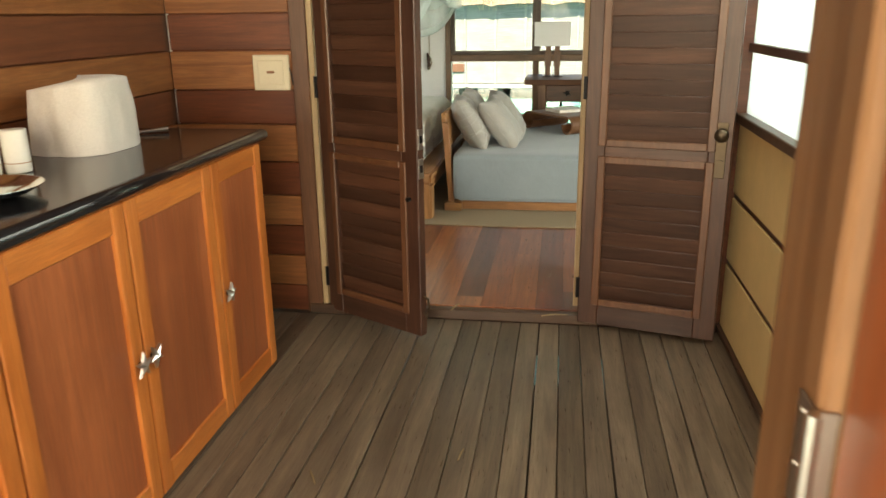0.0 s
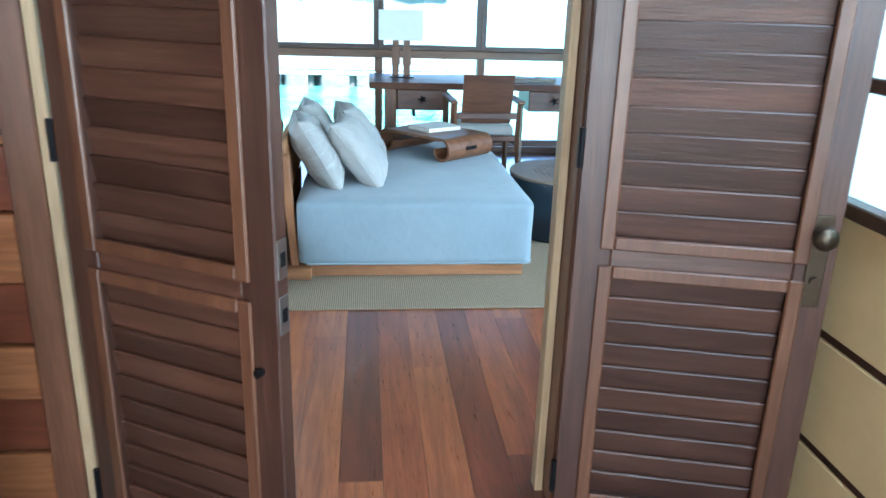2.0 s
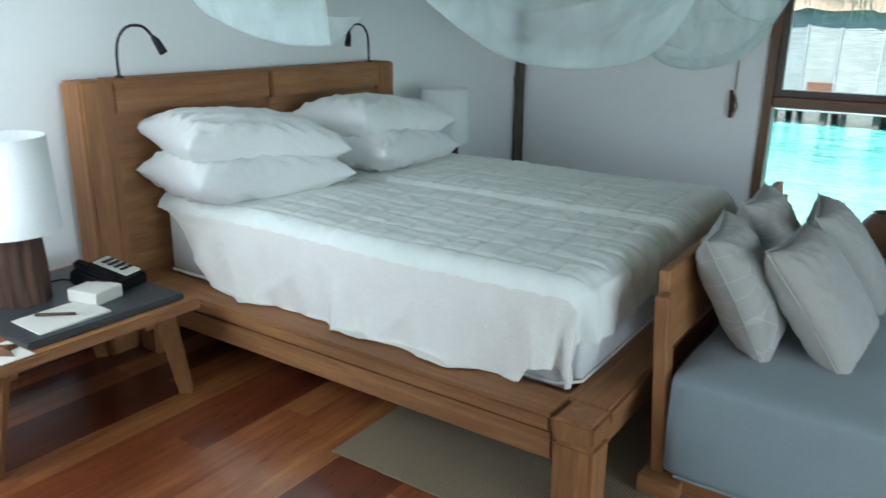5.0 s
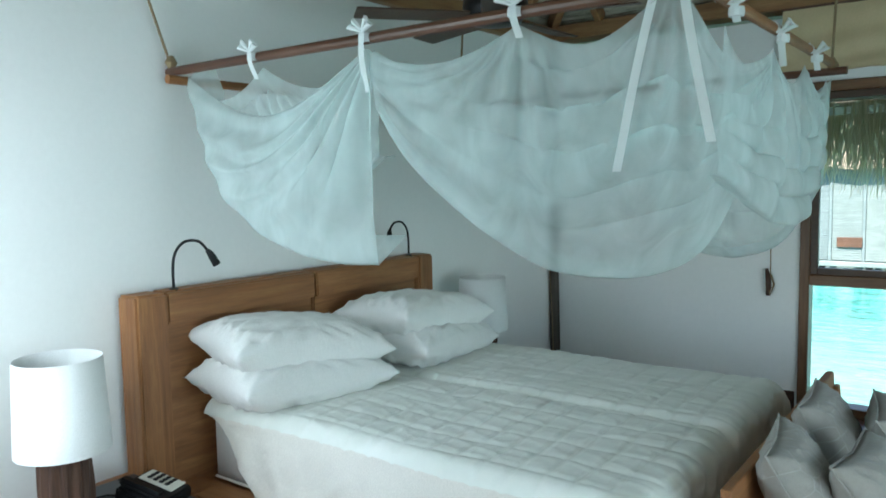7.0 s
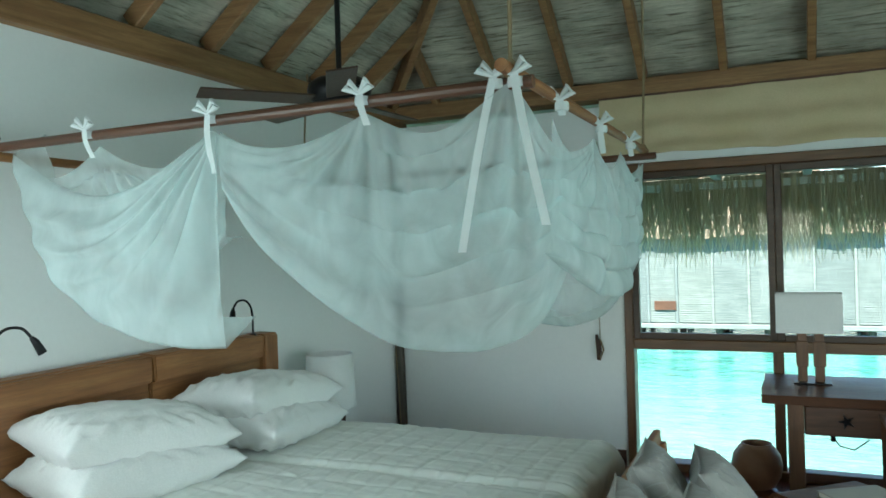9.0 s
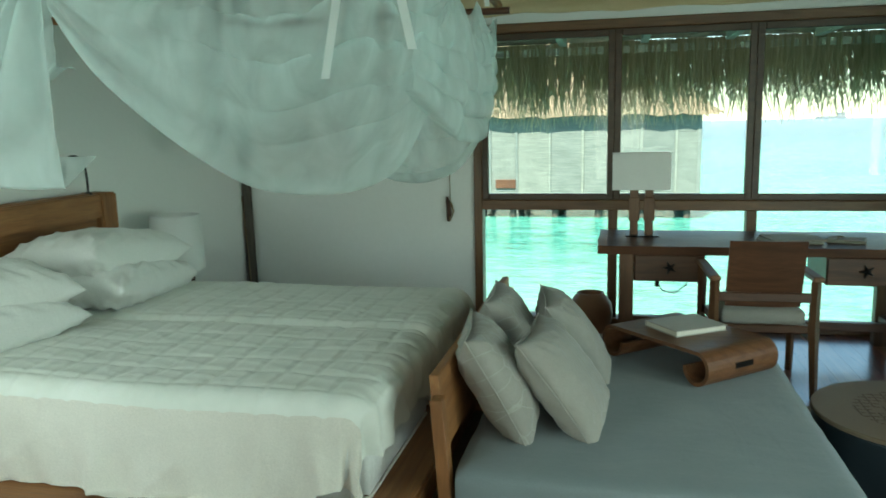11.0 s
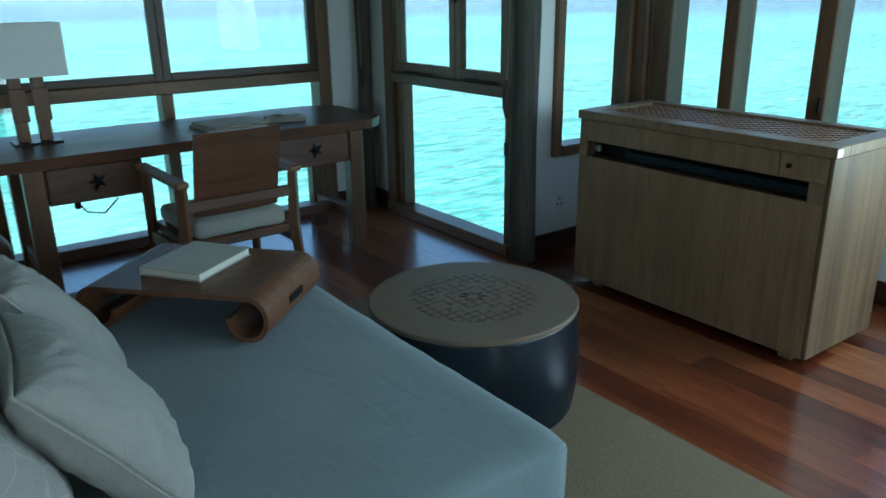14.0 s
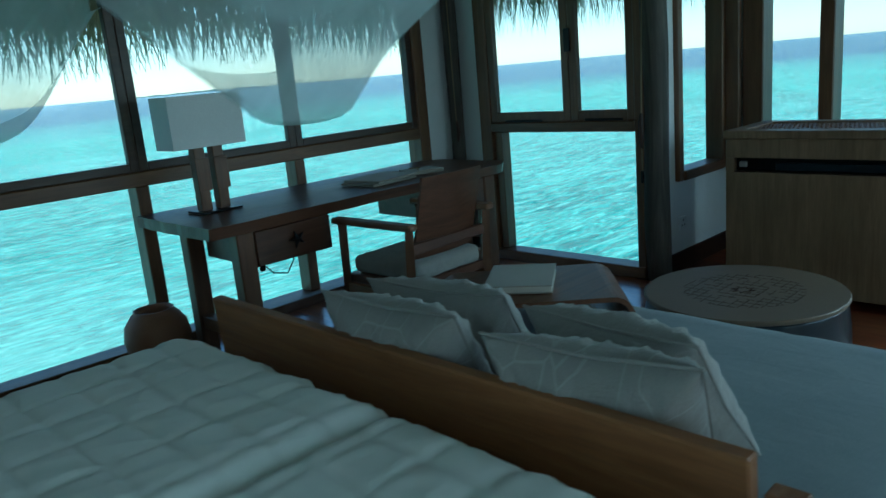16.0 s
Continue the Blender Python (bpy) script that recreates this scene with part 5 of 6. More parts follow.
def soft_block(lo, hi, r, seed, crown=0.012):
    """An upholstered block: rounded edges, a slight crown and shallow wrinkles."""
    bm = bmesh.new()
    c, d = (Vector(lo) + Vector(hi)) / 2, (Vector(hi) - Vector(lo)) / 2
    bmesh.ops.create_cube(bm, size=2)
    bmesh.ops.subdivide_edges(bm, edges=bm.edges[:], cuts=26, use_grid_fill=True)
    for v in bm.verts:
        p = Vector((v.co.x * d.x, v.co.y * d.y, v.co.z * d.z))
        core = Vector((max(-d.x + r, min(d.x - r, p.x)), max(-d.y + r, min(d.y - r, p.y)), max(-d.z + r, min(d.z - r, p.z))))
        off = p - core
        if off.length > 1e-6:
            p = core + off.normalized() * min(off.length, r)
        n = off.normalized() if off.length > 1e-6 else Vector((0, 0, 1))
        q = p + c
        w = 0.004 * noise.noise(q * 6 + Vector((seed, 0, 0))) + 0.003 * noise.noise(Vector((q.x * 25, q.y * 25, q.z * 4 + seed)))
        if n.z > 0.5:
            w += crown * (1 - v.co.x ** 2) * (1 - v.co.y ** 2)
        v.co = q + n * w
    return bm


dm = thing("daybed_mattress", (0.65, 6.5, 0.08), "thick blue-grey upholstered mattress on the daybed", "mattress")
part("body", soft_block((0.025, 5.635, 0.076), (1.285, 7.44, 0.425), 0.035, 1), GREY_FABRIC, dm, smooth=True)


def rim(z, inset=0.0):
    a, b, c, d, k = 0.025, 1.285, 5.635, 7.44, 0.05
    return [(a + k, c - 0.001, z), (b - k, c - 0.001, z), (b - 0.012, c + 0.012, z), (b + 0.001, c + k, z), (b + 0.001, d - k, z)]


part("piping", tube(rim(0.088), 0.005, 6), GREY_FABRIC, dm)
CUSH = (("plain stone-grey cushion leaning on the daybed", 0), ("stone-grey cushion with pale line pattern on the daybed", 1))


def cushion(x, y, z, lean_deg, yaw, seed, pattern):
    label = CUSH[1][0] if pattern else CUSH[0][0]
    c = thing("cushion", (0, 0, 0), label, "cushion", "daybed cushions")
    part("cover", pillow_mesh(0.46, 0.46, 0.20, 44, seed), LINED_FABRIC if pattern else CUSHION_FABRIC, c, smooth=True)
    loop = [(-0.231, -0.231, 0), (0, -0.212, 0), (0.231, -0.231, 0), (0.212, 0, 0), (0.231, 0.231, 0), (0, 0.212, 0), (-0.231, 0.231, 0), (-0.212, 0, 0), (-0.231, -0.231, 0)]
    part("piping", tube(loop, 0.004, 6), CUSHION_FABRIC, c)
    c.matrix_basis = pose(x, y, z, 0, 0, yaw) @ pose(0, 0, 0, 0, 90 - lean_deg, 0)
    return c


cushion(0.11, 6.10, 0.602, 29, 8, 11, 1)
cushion(0.35, 6.17, 0.588, 37, -4, 12, 0)
cushion(0.10, 6.66, 0.602, 27, 3, 13, 1)
cushion(0.35, 6.74, 0.588, 35, 8, 14, 0)
# bent tray with a book
tr = thing("bed_tray", (0.87, 6.78, 0.43), "bent brown plywood tray table standing on the daybed", "tray table")


def tray():
    """One bent board: flat top, ends rolled under."""
    prof = []
    w = 0.315
    right_roll = [(w - 0.06 + 0.07 * math.cos(a), 0.075 + 0.075 * math.sin(a)) for a in np.linspace(-math.pi * 1.0, math.pi / 2, 20)]
    left_roll = [(-x, z) for x, z in right_roll]
    prof = left_roll + right_roll[::-1]
    bm = bmesh.new()
    th = 0.016
    rows = []
    for i, (x, z) in enumerate(prof):
        x0, z0 = prof[max(i - 1, 0)]
        x1, z1 = prof[min(i + 1, len(prof) - 1)]
        t = Vector((x1 - x0, 0, z1 - z0)).normalized()
        nrm = Vector((-t.z, 0, t.x))
        p = Vector((x, 0, z))
        rows.append([bm.verts.new(p + Vector((0, s * 0.215, 0)) + nrm * k) for s, k in ((-1, 0), (1, 0), (1, -th), (-1, -th))])
    for a, b in zip(rows, rows[1:]):
        for k in range(4):
            bm.faces.new((a[k], a[(k + 1) % 4], b[(k + 1) % 4], b[k]))
    bm.faces.new(rows[0]), bm.faces.new(rows[-1][::-1])
    bmesh.ops.recalc_face_normals(bm, faces=bm.faces)
    return bm


TM = Matrix.Translation((0.855, 6.91, 0.440)) @ pose(0, 0, 0, 0, 0, -48)
part("board", local(tray(), TM), TRAY_WOOD, tr)
part("handle_slot", local(boxes([((0.320, -0.055, 0.065), (0.3275, 0.055, 0.092))], 0.006), TM), BLACK_METAL, tr)
bk = thing("notebook", (0.85, 6.79, 0.59), "pale linen-bound book lying on the bent tray", "book")
BM2 = Matrix.Translation((0.855, 6.94, 0.592)) @ pose(0, 0, 0, 0, 0, -56)
part("page_block", local(box((-0.112, -0.135, 0.004), (0.108, 0.135, 0.024), 0.001), BM2), PAPER, bk)
part("cover", local(boxes([((-0.116, -0.14, 0.024), (0.112, 0.14, 0.028)), ((-0.116, -0.14, 0.0), (0.112, 0.14, 0.004)), ((-0.118, -0.14, 0.0), (-0.113, 0.14, 0.028))], 0.001), BM2), cloth("grey book linen", (0.36, 0.35, 0.30), (0.42, 0.40, 0.35), 900), bk)

# ---- round side table ----
st = thing("drum_table", (1.685, 6.52, 0), "low round drum table with blue-black ribbed body", "side table")
prof = [(0.352, 0.012)]
for k in range(60):
    z = 0.015 + k * 0.0061
    prof.append((0.352 + 0.028 * math.sin(math.pi * min(1, (z + 0.05) / 0.5)) + 0.0022 * (k % 2), z))
prof.append((0.362, 0.382))
part("body", lathe(prof, (1.685, 6.52, 0), 72), BLUE_BLACK, st, "blue-black ribbed drum", True)
part("tabletop", lathe([(0.368, 0.382), (0.375, 0.386), (0.375, 0.398), (0.371, 0.402)], (1.685, 6.52, 0), 72), LEATHER_TOP, st, "tan disc with an etched lattice")
top = st.children[1]
et = bmesh.new()
for k in range(-6, 7):
    d = k * 0.036
    ln = math.sqrt(max(0, 0.225 ** 2 - d * d))
    for s in np.arange(-ln, ln - 0.02, 0.036):
        if math.hypot(d, s) < 0.055 or (abs(k) + int(abs(s) / 0.036)) % 5 == 4:
            continue
        box((1.685 + d - 0.002, 6.52 + s, 0.4018), (1.685 + d + 0.002, 6.52 + s + 0.028, 0.4026), 0, et)
        box((1.685 + s, 6.52 + d - 0.002, 0.4018), (1.685 + s + 0.028, 6.52 + d + 0.002, 0.4026), 0, et)
for k in range(8):
    a = math.pi * k / 4 + 0.2
    for da in (-0.35, 0.35):
        p = Vector((1.685 + 0.048 * math.cos(a), 6.52 + 0.048 * math.sin(a), 0.4022))
        q = Vector((1.685 + 0.022 * math.cos(a + da), 6.52 + 0.022 * math.sin(a + da), 0.4022))
        tube([p, q], 0.0018, 4, et)
part("lattice", et, LOG_WOOD, top, "dark etched lattice")

# ---- desk and chair ----
dk = thing("desk", (1.45, 8.7, 0), "brown timber desk with live-edge top and two drawers", "desk")


def slab(u, v, z):
    x = 0.42 + 2.08 * u
    front = 8.335 + 0.02 * noise.noise((x * 2.5, 0, 0)) + (0.10 * max(0, (u - 0.93) / 0.07) ** 2)
    back = 9.085 - 0.12 * max(0, (u - 0.90) / 0.10) ** 2
    return Vector((x + 0.02 * noise.noise((v * 5, 3, 0)) * (1 if u in (0, 1) else 0), front + (back - front) * v, z + 0.003 * noise.noise((x * 3, v * 4, 1))))


ds = bmesh.new()
sheet(40, 12, lambda u, v: slab(u, v, 0.75), ds)
sheet(40, 12, lambda u, v: slab(1 - u, v, 0.695) + Vector((0, (0.5 - v) * 0.02, 0)), ds)
edge = [(u / 40, 0) for u in range(41)] + [(1, v / 12) for v in range(1, 13)] + [(1 - u / 40, 1) for u in range(1, 41)] + [(0, 1 - v / 12) for v in range(1, 13)]
for p, q in zip(edge, edge[1:]):
    a, b = slab(*p, 0.75), slab(*q, 0.75)
    c, d = slab(*p, 0.695) + Vector((0, (0.5 - p[1]) * 0.02, 0)), slab(*q, 0.695) + Vector((0, (0.5 - q[1]) * 0.02, 0))
    ds.faces.new([ds.verts.new(k) for k in (a, c, d, b)])
bmesh.ops.remove_doubles(ds, verts=ds.verts, dist=0.0008)
part("tabletop", ds, DESK_WOOD, dk)
for x in (0.605, 2.29):
    for y in (8.40, 8.90):
        part("leg", box((x - 0.045, y - 0.04, 0), (x + 0.045, y + 0.04, 0.694), 0.006), DESK_WOOD_Z, dk)
    part("stretcher", box((x - 0.03, 8.44, 0.15), (x + 0.03, 8.86, 0.22), 0.005), DESK_WOOD_Y, dk)
part("back_stretcher", box((0.635, 8.63, 0.16), (2.26, 8.69, 0.215), 0.005), DESK_WOOD, dk)
for x0, x1 in ((0.652, 1.09), (1.80, 2.243)):
    dr = part("drawer", box((x0, 8.375, 0.515), (x1, 8.85, 0.692), 0.005), DESK_WOOD, dk)
    part("drawer_front", box((x0 + 0.006, 8.362, 0.520), (x1 - 0.006, 8.376, 0.686), 0.003), DESK_WOOD, dr)
    part("star_handle", star_mesh(((x0 + x1) / 2, 8.345, 0.61), 0.048, -0.014, (0, 1, 0), seed=0.3), BLACK_METAL, dr, "black iron star pull")
    part("handle_stem", tube([((x0 + x1) / 2, 8.362, 0.61), ((x0 + x1) / 2, 8.343, 0.61)], 0.010, 10), BLACK_METAL, dr)
ld = thing("desk_lamp", (0.70, 8.80, 0.75), "timber block desk lamp with a rectangular pale shade", "lamp")
part("base_plate", box((0.60, 8.72, 0.751), (0.82, 8.88, 0.760), 0.002), BLACK_METAL, ld)
for x in (0.655, 0.755):
    part("upright", box((x - 0.028, 8.77, 0.760), (x + 0.028, 8.83, 1.10), 0.004), DESK_WOOD_Z, ld)
    part("block", box((x - 0.037, 8.755, 0.86), (x + 0.037, 8.769, 1.02), 0.003), DESK_WOOD_Z, ld)
sh = bmesh.new()
rings = []
for inset, z in ((0.0, 1.075), (0.0, 1.325), (0.005, 1.325), (0.005, 1.075)):
    rings.append([sh.verts.new((x, y, z)) for x, y in ((0.505 + inset, 8.72 + inset), (0.890 - inset, 8.72 + inset), (0.890 - inset, 8.905 - inset), (0.505 + inset, 8.905 - inset))])
for p, q in zip(rings, rings[1:] + rings[:1]):
    for k in range(4):
        sh.faces.new((p[k], p[(k + 1) % 4], q[(k + 1) % 4], q[k]))
part("shade", sh, SHADE_FABRIC, ld, "rectangular pale linen shade")
part("cord", tube([(0.82, 8.88, 0.70), (0.80, 8.6, 0.48), (0.84, 8.55, 0.42), (0.92, 8.55, 0.40), (1.0, 8.6, 0.45), (1.04, 8.8, 0.53)], 0.004, 6), BLACK_METAL, ld)
part("cord_switch", box((0.795, 8.59, 0.43), (0.825, 8.61, 0.49), 0.006), BLACK_METAL, ld)
fo = thing("document_folder", (1.7, 8.62, 0.75), "stack of grey paper folders lying on the desk", "folder")
for k, (a, b, s) in enumerate(((1.46, 1.80, 4), (1.48, 1.81, 8))):
    part("sheet", box((a, 8.47, 0.752 + k * 0.016), (b, 8.74, 0.766 + k * 0.016), 0.003, m=pose(0, 0, 0, 0, 0, s)), cloth("grey board", (0.27, 0.25, 0.21), (0.33, 0.31, 0.26), 500), fo)
nb = thing("tied_notebook", (1.98, 8.62, 0.75), "grey notebook tied with string on the desk", "notebook")
part("cover", box((1.86, 8.53, 0.752), (2.08, 8.70, 0.775), 0.003, m=pose(0, 0, 0, 0, 0, -18)), cloth("grey board cover", (0.25, 0.23, 0.19), (0.31, 0.29, 0.24), 500), nb)
part("string", tube([(1.90, 8.56, 0.778), (1.93, 8.62, 0.79), (1.95, 8.60, 0.785), (1.93, 8.68, 0.779)], 0.004, 6), ROPE, nb)


def chair():
    c = thing("desk_chair", (0, 0, 0), "brown timber armchair with pale seat cushion at the desk", "chair")
    for s in (-1, 1):
        part("rear_leg", tube([(s * 0.265, -0.27, 0), (s * 0.265, -0.20, 0.40), (s * 0.265, -0.215, 0.655)], [0.020, 0.030, 0.026], 4), DESK_WOOD_Z, c)
        part("front_leg", tube([(s * 0.265, 0.27, 0), (s * 0.265, 0.25, 0.655)], [0.022, 0.028], 4), DESK_WOOD_Z, c)
        part("armrest", box((s * 0.268 - 0.03, -0.25, 0.655), (s * 0.268 + 0.03, 0.30, 0.685), 0.008), DESK_WOOD_Y, c)
        part("side_rail", box((s * 0.265 - 0.014, -0.19, 0.30), (s * 0.265 + 0.014, 0.24, 0.36), 0.004), DESK_WOOD_Y, c)
    part("seat", box((-0.25, -0.20, 0.355), (0.25, 0.27, 0.40), 0.006), DESK_WOOD, c)
    part("rear_rail", box((-0.25, -0.215, 0.535), (0.25, -0.185, 0.585), 0.004), DESK_WOOD, c)
    bm = sheet(14, 8, lambda u, v: Vector((-0.20 + 0.40 * u, -0.15 - 0.10 * v - 0.02 * math.sin(math.pi * u), 0.50 + 0.385 * v)))
    sheet(14, 8, lambda u, v: Vector((0.20 - 0.40 * u, -0.165 - 0.10 * v - 0.02 * math.sin(math.pi * u), 0.50 + 0.385 * v)), bm)
    bmesh.ops.bridge_loops(bm, edges=[e for e in bm.edges if e.is_boundary])
    part("backrest", bm, DESK_WOOD, c)
    part("seat_cushion", soft_block((-0.225, -0.20, 0.40), (0.225, 0.25, 0.485), 0.03, 4, 0.015), CUSHION_FABRIC, c, "pale grey seat cushion", True)
    return c


chair().matrix_basis = pose(1.335, 7.99, 0, 0, 0, 2)
vs = thing("clay_vase", (0.36, 8.93, 0), "round terracotta vase beside the window", "vase")
part("body", lathe([(0.07, 0), (0.11, 0.02), (0.150, 0.09), (0.162, 0.16), (0.150, 0.23), (0.115, 0.28), (0.096, 0.295), (0.099, 0.305), (0.085, 0.305), (0.082, 0.28), (0.10, 0.25), (0.14, 0.17), (0.10, 0.04), (0.01, 0.025)], (0.36, 8.93, 0.001), 48, close=False), TERRACOTTA, vs, smooth=True)

# ---- cabinet by the bay ----
cb = thing("bar_cabinet", (3.1, 6.5, 0), "pale oak cabinet with dark slot and woven top", "cabinet")
cx0, cx1, cy0, cy1 = 2.85, 3.37, 5.88, 7.14
part("body", box((cx0 + 0.012, cy0 + 0.012, 0.035), (cx1, cy1, 0.66), 0.004), CAB_SHADED, cb)
fr = part("front_panel", boxes([((cx0, cy0 + 0.02, 0.035), (cx0 + 0.011, cy1 - 0.004, 0.668)), ((cx0, cy0 + 0.02, 0.745), (cx0 + 0.011, cy1 - 0.004, 0.845))], 0.002), CAB_WOOD, cb)
part("front_end", box((cx0, cy0 + 0.02, 0.6685), (cx0 + 0.011, cy0 + 0.085, 0.7445), 0), CAB_WOOD, cb)
part("front_end", box((cx0, cy1 - 0.05, 0.6685), (cx0 + 0.011, cy1 - 0.004, 0.7445), 0), CAB_WOOD, cb)
part("side_panel", box((cx0, cy0, 0.035), (cx1, cy0 + 0.018, 0.845), 0.003), CAB_SHADED, cb)
part("side_panel", box((cx0 + 0.012, cy1 - 0.018, 0.66), (cx1, cy1, 0.845), 0.003), CAB_SHADED, cb)
part("back_panel", box((cx1 - 0.018, cy0 + 0.02, 0.66), (cx1, cy1 - 0.02, 0.845), 0), CAB_SHADED, cb)
part("slot_lining", box((cx0 + 0.10, cy0 + 0.02, 0.662), (cx0 + 0.11, cy1 - 0.02, 0.80), 0), BLACK_METAL, cb)
part("slot_rail", box((cx0 + 0.05, cy0 + 0.09, 0.675), (cx0 + 0.07, cy1 - 0.25, 0.715), 0.003), BLUE_BLACK, cb)
part("slot_socket", box((cx0 + 0.04, cy1 - 0.10, 0.69), (cx0 + 0.06, cy1 - 0.06, 0.72), 0.003), STEEL, cb)
part("top_frame", boxes([((cx0 - 0.008, cy0 - 0.008, 0.847), (cx0 + 0.085, cy1 + 0.008, 0.888)), ((cx1 - 0.06, cy0 - 0.008, 0.847), (cx1 + 0.008, cy1 + 0.008, 0.888)), ((cx0 + 0.085, cy0 - 0.008, 0.847), (cx1 - 0.06, cy0 + 0.07, 0.888)), ((cx0 + 0.085, cy1 - 0.07, 0.847), (cx1 - 0.06, cy1 + 0.008, 0.888))], 0.003), CAB_WOOD, cb)
wv = bmesh.new()
nx, nyy = 20, 64
for i in range(nx):
    for j in range(nyy):
        x = cx0 + 0.087 + (i + 0.5) * (cx1 - cx0 - 0.15) / nx
        y = cy0 + 0.072 + (j + 0.5) * (cy1 - cy0 - 0.144) / nyy
        h = 0.0035 if (i + j) % 4 < 2 else 0.0
        box((x - 0.009, y - 0.007, 0.860), (x + 0.009, y + 0.007, 0.874 + h), 0, wv)
part("woven_top", wv, wood("woven cane", (0.20, 0.10, 0.05), (0.34, 0.19, 0.10), "y", 0.5), cb, "brown woven cane inlay")
part("knob", tube([(cx0, 6.05, 0.795), (cx0 - 0.008, 6.05, 0.795)], 0.010, 12), BLACK_METAL, cb)
part("seam", box((cx0 - 0.0006, 6.088, 0.747), (cx0, 6.091, 0.845), 0), BLACK_METAL, cb)
part("corner_plate", box((cx0 - 0.010, cy0 - 0.010, 0.852), (cx0 + 0.03, cy0 - 0.006, 0.882), 0.001), STEEL, cb)
for y in (cy0 + 0.10, cy1 - 0.14):
    part("foot", box((cx0 + 0.03, y - 0.03, 0.0), (cx0 + 0.09, y + 0.03, 0.036), 0.003), CAB_WOOD, cb)
    part("foot", box((cx1 - 0.09, y - 0.03, 0.0), (cx1 - 0.03, y + 0.03, 0.036), 0.003), CAB_WOOD, cb)
so = thing("wall_socket", (3.13, YB, 0.29), "white plastic power socket on the return wall", "socket")
part("plate", box((3.09, YB - 0.010, 0.25), (3.175, YB - 0.001, 0.335), 0.003), WHITE_PLASTIC, so)
for x, z in ((3.132, 0.31), (3.118, 0.28), (3.147, 0.28)):
    part("pin_hole", box((x - 0.004, YB - 0.0115, z - 0.006), (x + 0.004, YB - 0.0098, z + 0.006), 0), BLACK_METAL, so)

# ---- blinds, cords ----
def blind(name, a, b, z0, z1, out, label):
    a, b, out = Vector(a), Vector(b), Vector(out)

    def f(u, v):
        p = a.lerp(b, u)
        z = z1 - (z1 - z0 + 0.025 * noise.noise((u * 9, 0, 0))) * v
        return Vector((p.x, p.y, z)) + out * (0.03 + 0.035 * math.sin(v * 2.6 * math.pi) ** 2 * v + 0.02 * noise.noise((u * 10, v * 4, 2)) + 0.012 * noise.noise((u * 40, v * 3, 5)))
    t = thing(name, ((a.x + b.x) / 2, (a.y + b.y) / 2, z1), label, "blind", "roman blinds")
    part("cloth", sheet(110, 20, f), BLIND_FABRIC, t, smooth=True)
    lift = Vector((0, 0, z1 + 0.012))
    part("head_rail", tube([a + lift + out * 0.03, b + lift + out * 0.03], 0.014, 8), DESK_WOOD, t)
    part("hem_bar", tube([f(k / 24, 1.0) - out * 0.012 for k in range(25)], 0.008, 6), BLIND_FABRIC, t)
    return t


blind("roman_blind", (-0.68, Y1 - 0.02, 0), (2.56, Y1 - 0.02, 0), 2.33, 2.76, (0, -1, 0), "raised tan canvas roman blind above the wide window")
blind("roman_blind", (XB - 0.06, 7.44, 0), (XB - 0.06, 4.5, 0), 1.70, 2.35, (-1, 0, 0), "raised tan canvas roman blind over the bay windows")


def cord(name, pts, label):
    c = thing(name, pts[0], label, "cord", "blind cords")
    part("cord", tube(pts, 0.004, 6), ROPE, c)
    return c


c1 = cord("blind_cord", [(-0.71, Y1 - 0.03, 2.45), (-0.73, Y1 - 0.03, 1.5), (-0.73, Y1 - 0.025, 0.93)], "rope blind cord wound on a wooden wall cleat")
part("cleat", tube([(-0.745, Y1 - 0.035, 0.80), (-0.735, Y1 - 0.045, 0.86), (-0.74, Y1 - 0.045, 0.93), (-0.755, Y1 - 0.035, 0.99)], [0.012, 0.02, 0.02, 0.010], 8), LOG_WOOD, c1)
part("knot", tube([(-0.72, Y1 - 0.05, 0.95), (-0.70, Y1 - 0.05, 0.88), (-0.725, Y1 - 0.05, 0.80), (-0.74, Y1 - 0.05, 0.90)], 0.007, 6), ROPE, c1)
c2 = cord("blind_cord", [(2.82, 7.62, 2.4), (2.79, 7.59, 1.6), (2.772, 7.60, 0.98), (2.77, 7.60, 0.80), (2.775, 7.60, 0.66)], "rope blind cord with a dark toggle on the post")
part("cleat", tube([(2.775, 7.60, 0.80), (2.765, 7.60, 0.86), (2.765, 7.60, 0.94), (2.775, 7.60, 1.0)], [0.008, 0.016, 0.016, 0.008], 8), LOG_WOOD, c2)
part("toggle", tube([(2.772, 7.60, 0.60), (2.772, 7.60, 0.67)], 0.010, 8), BLACK_METAL, c2)
c3 = cord("blind_cord", [(2.745, Y1 - 0.12, 2.4), (2.742, Y1 - 0.13, 1.0), (2.75, Y1 - 0.13, 0.85)], "rope blind cord wound on the corner post")
part("cleat", tube([(2.745, Y1 - 0.13, 0.84), (2.74, Y1 - 0.145, 0.90), (2.745, Y1 - 0.13, 0.98)], [0.008, 0.015, 0.008], 8), LOG_WOOD, c3)
c4 = cord("leaning_stick", [(-2.40, 9.03, 0.02), (-2.43, 9.06, 0.5), (-2.47, 9.08, 1.0)], "dark wooden stick leaning in the corner by the bed")

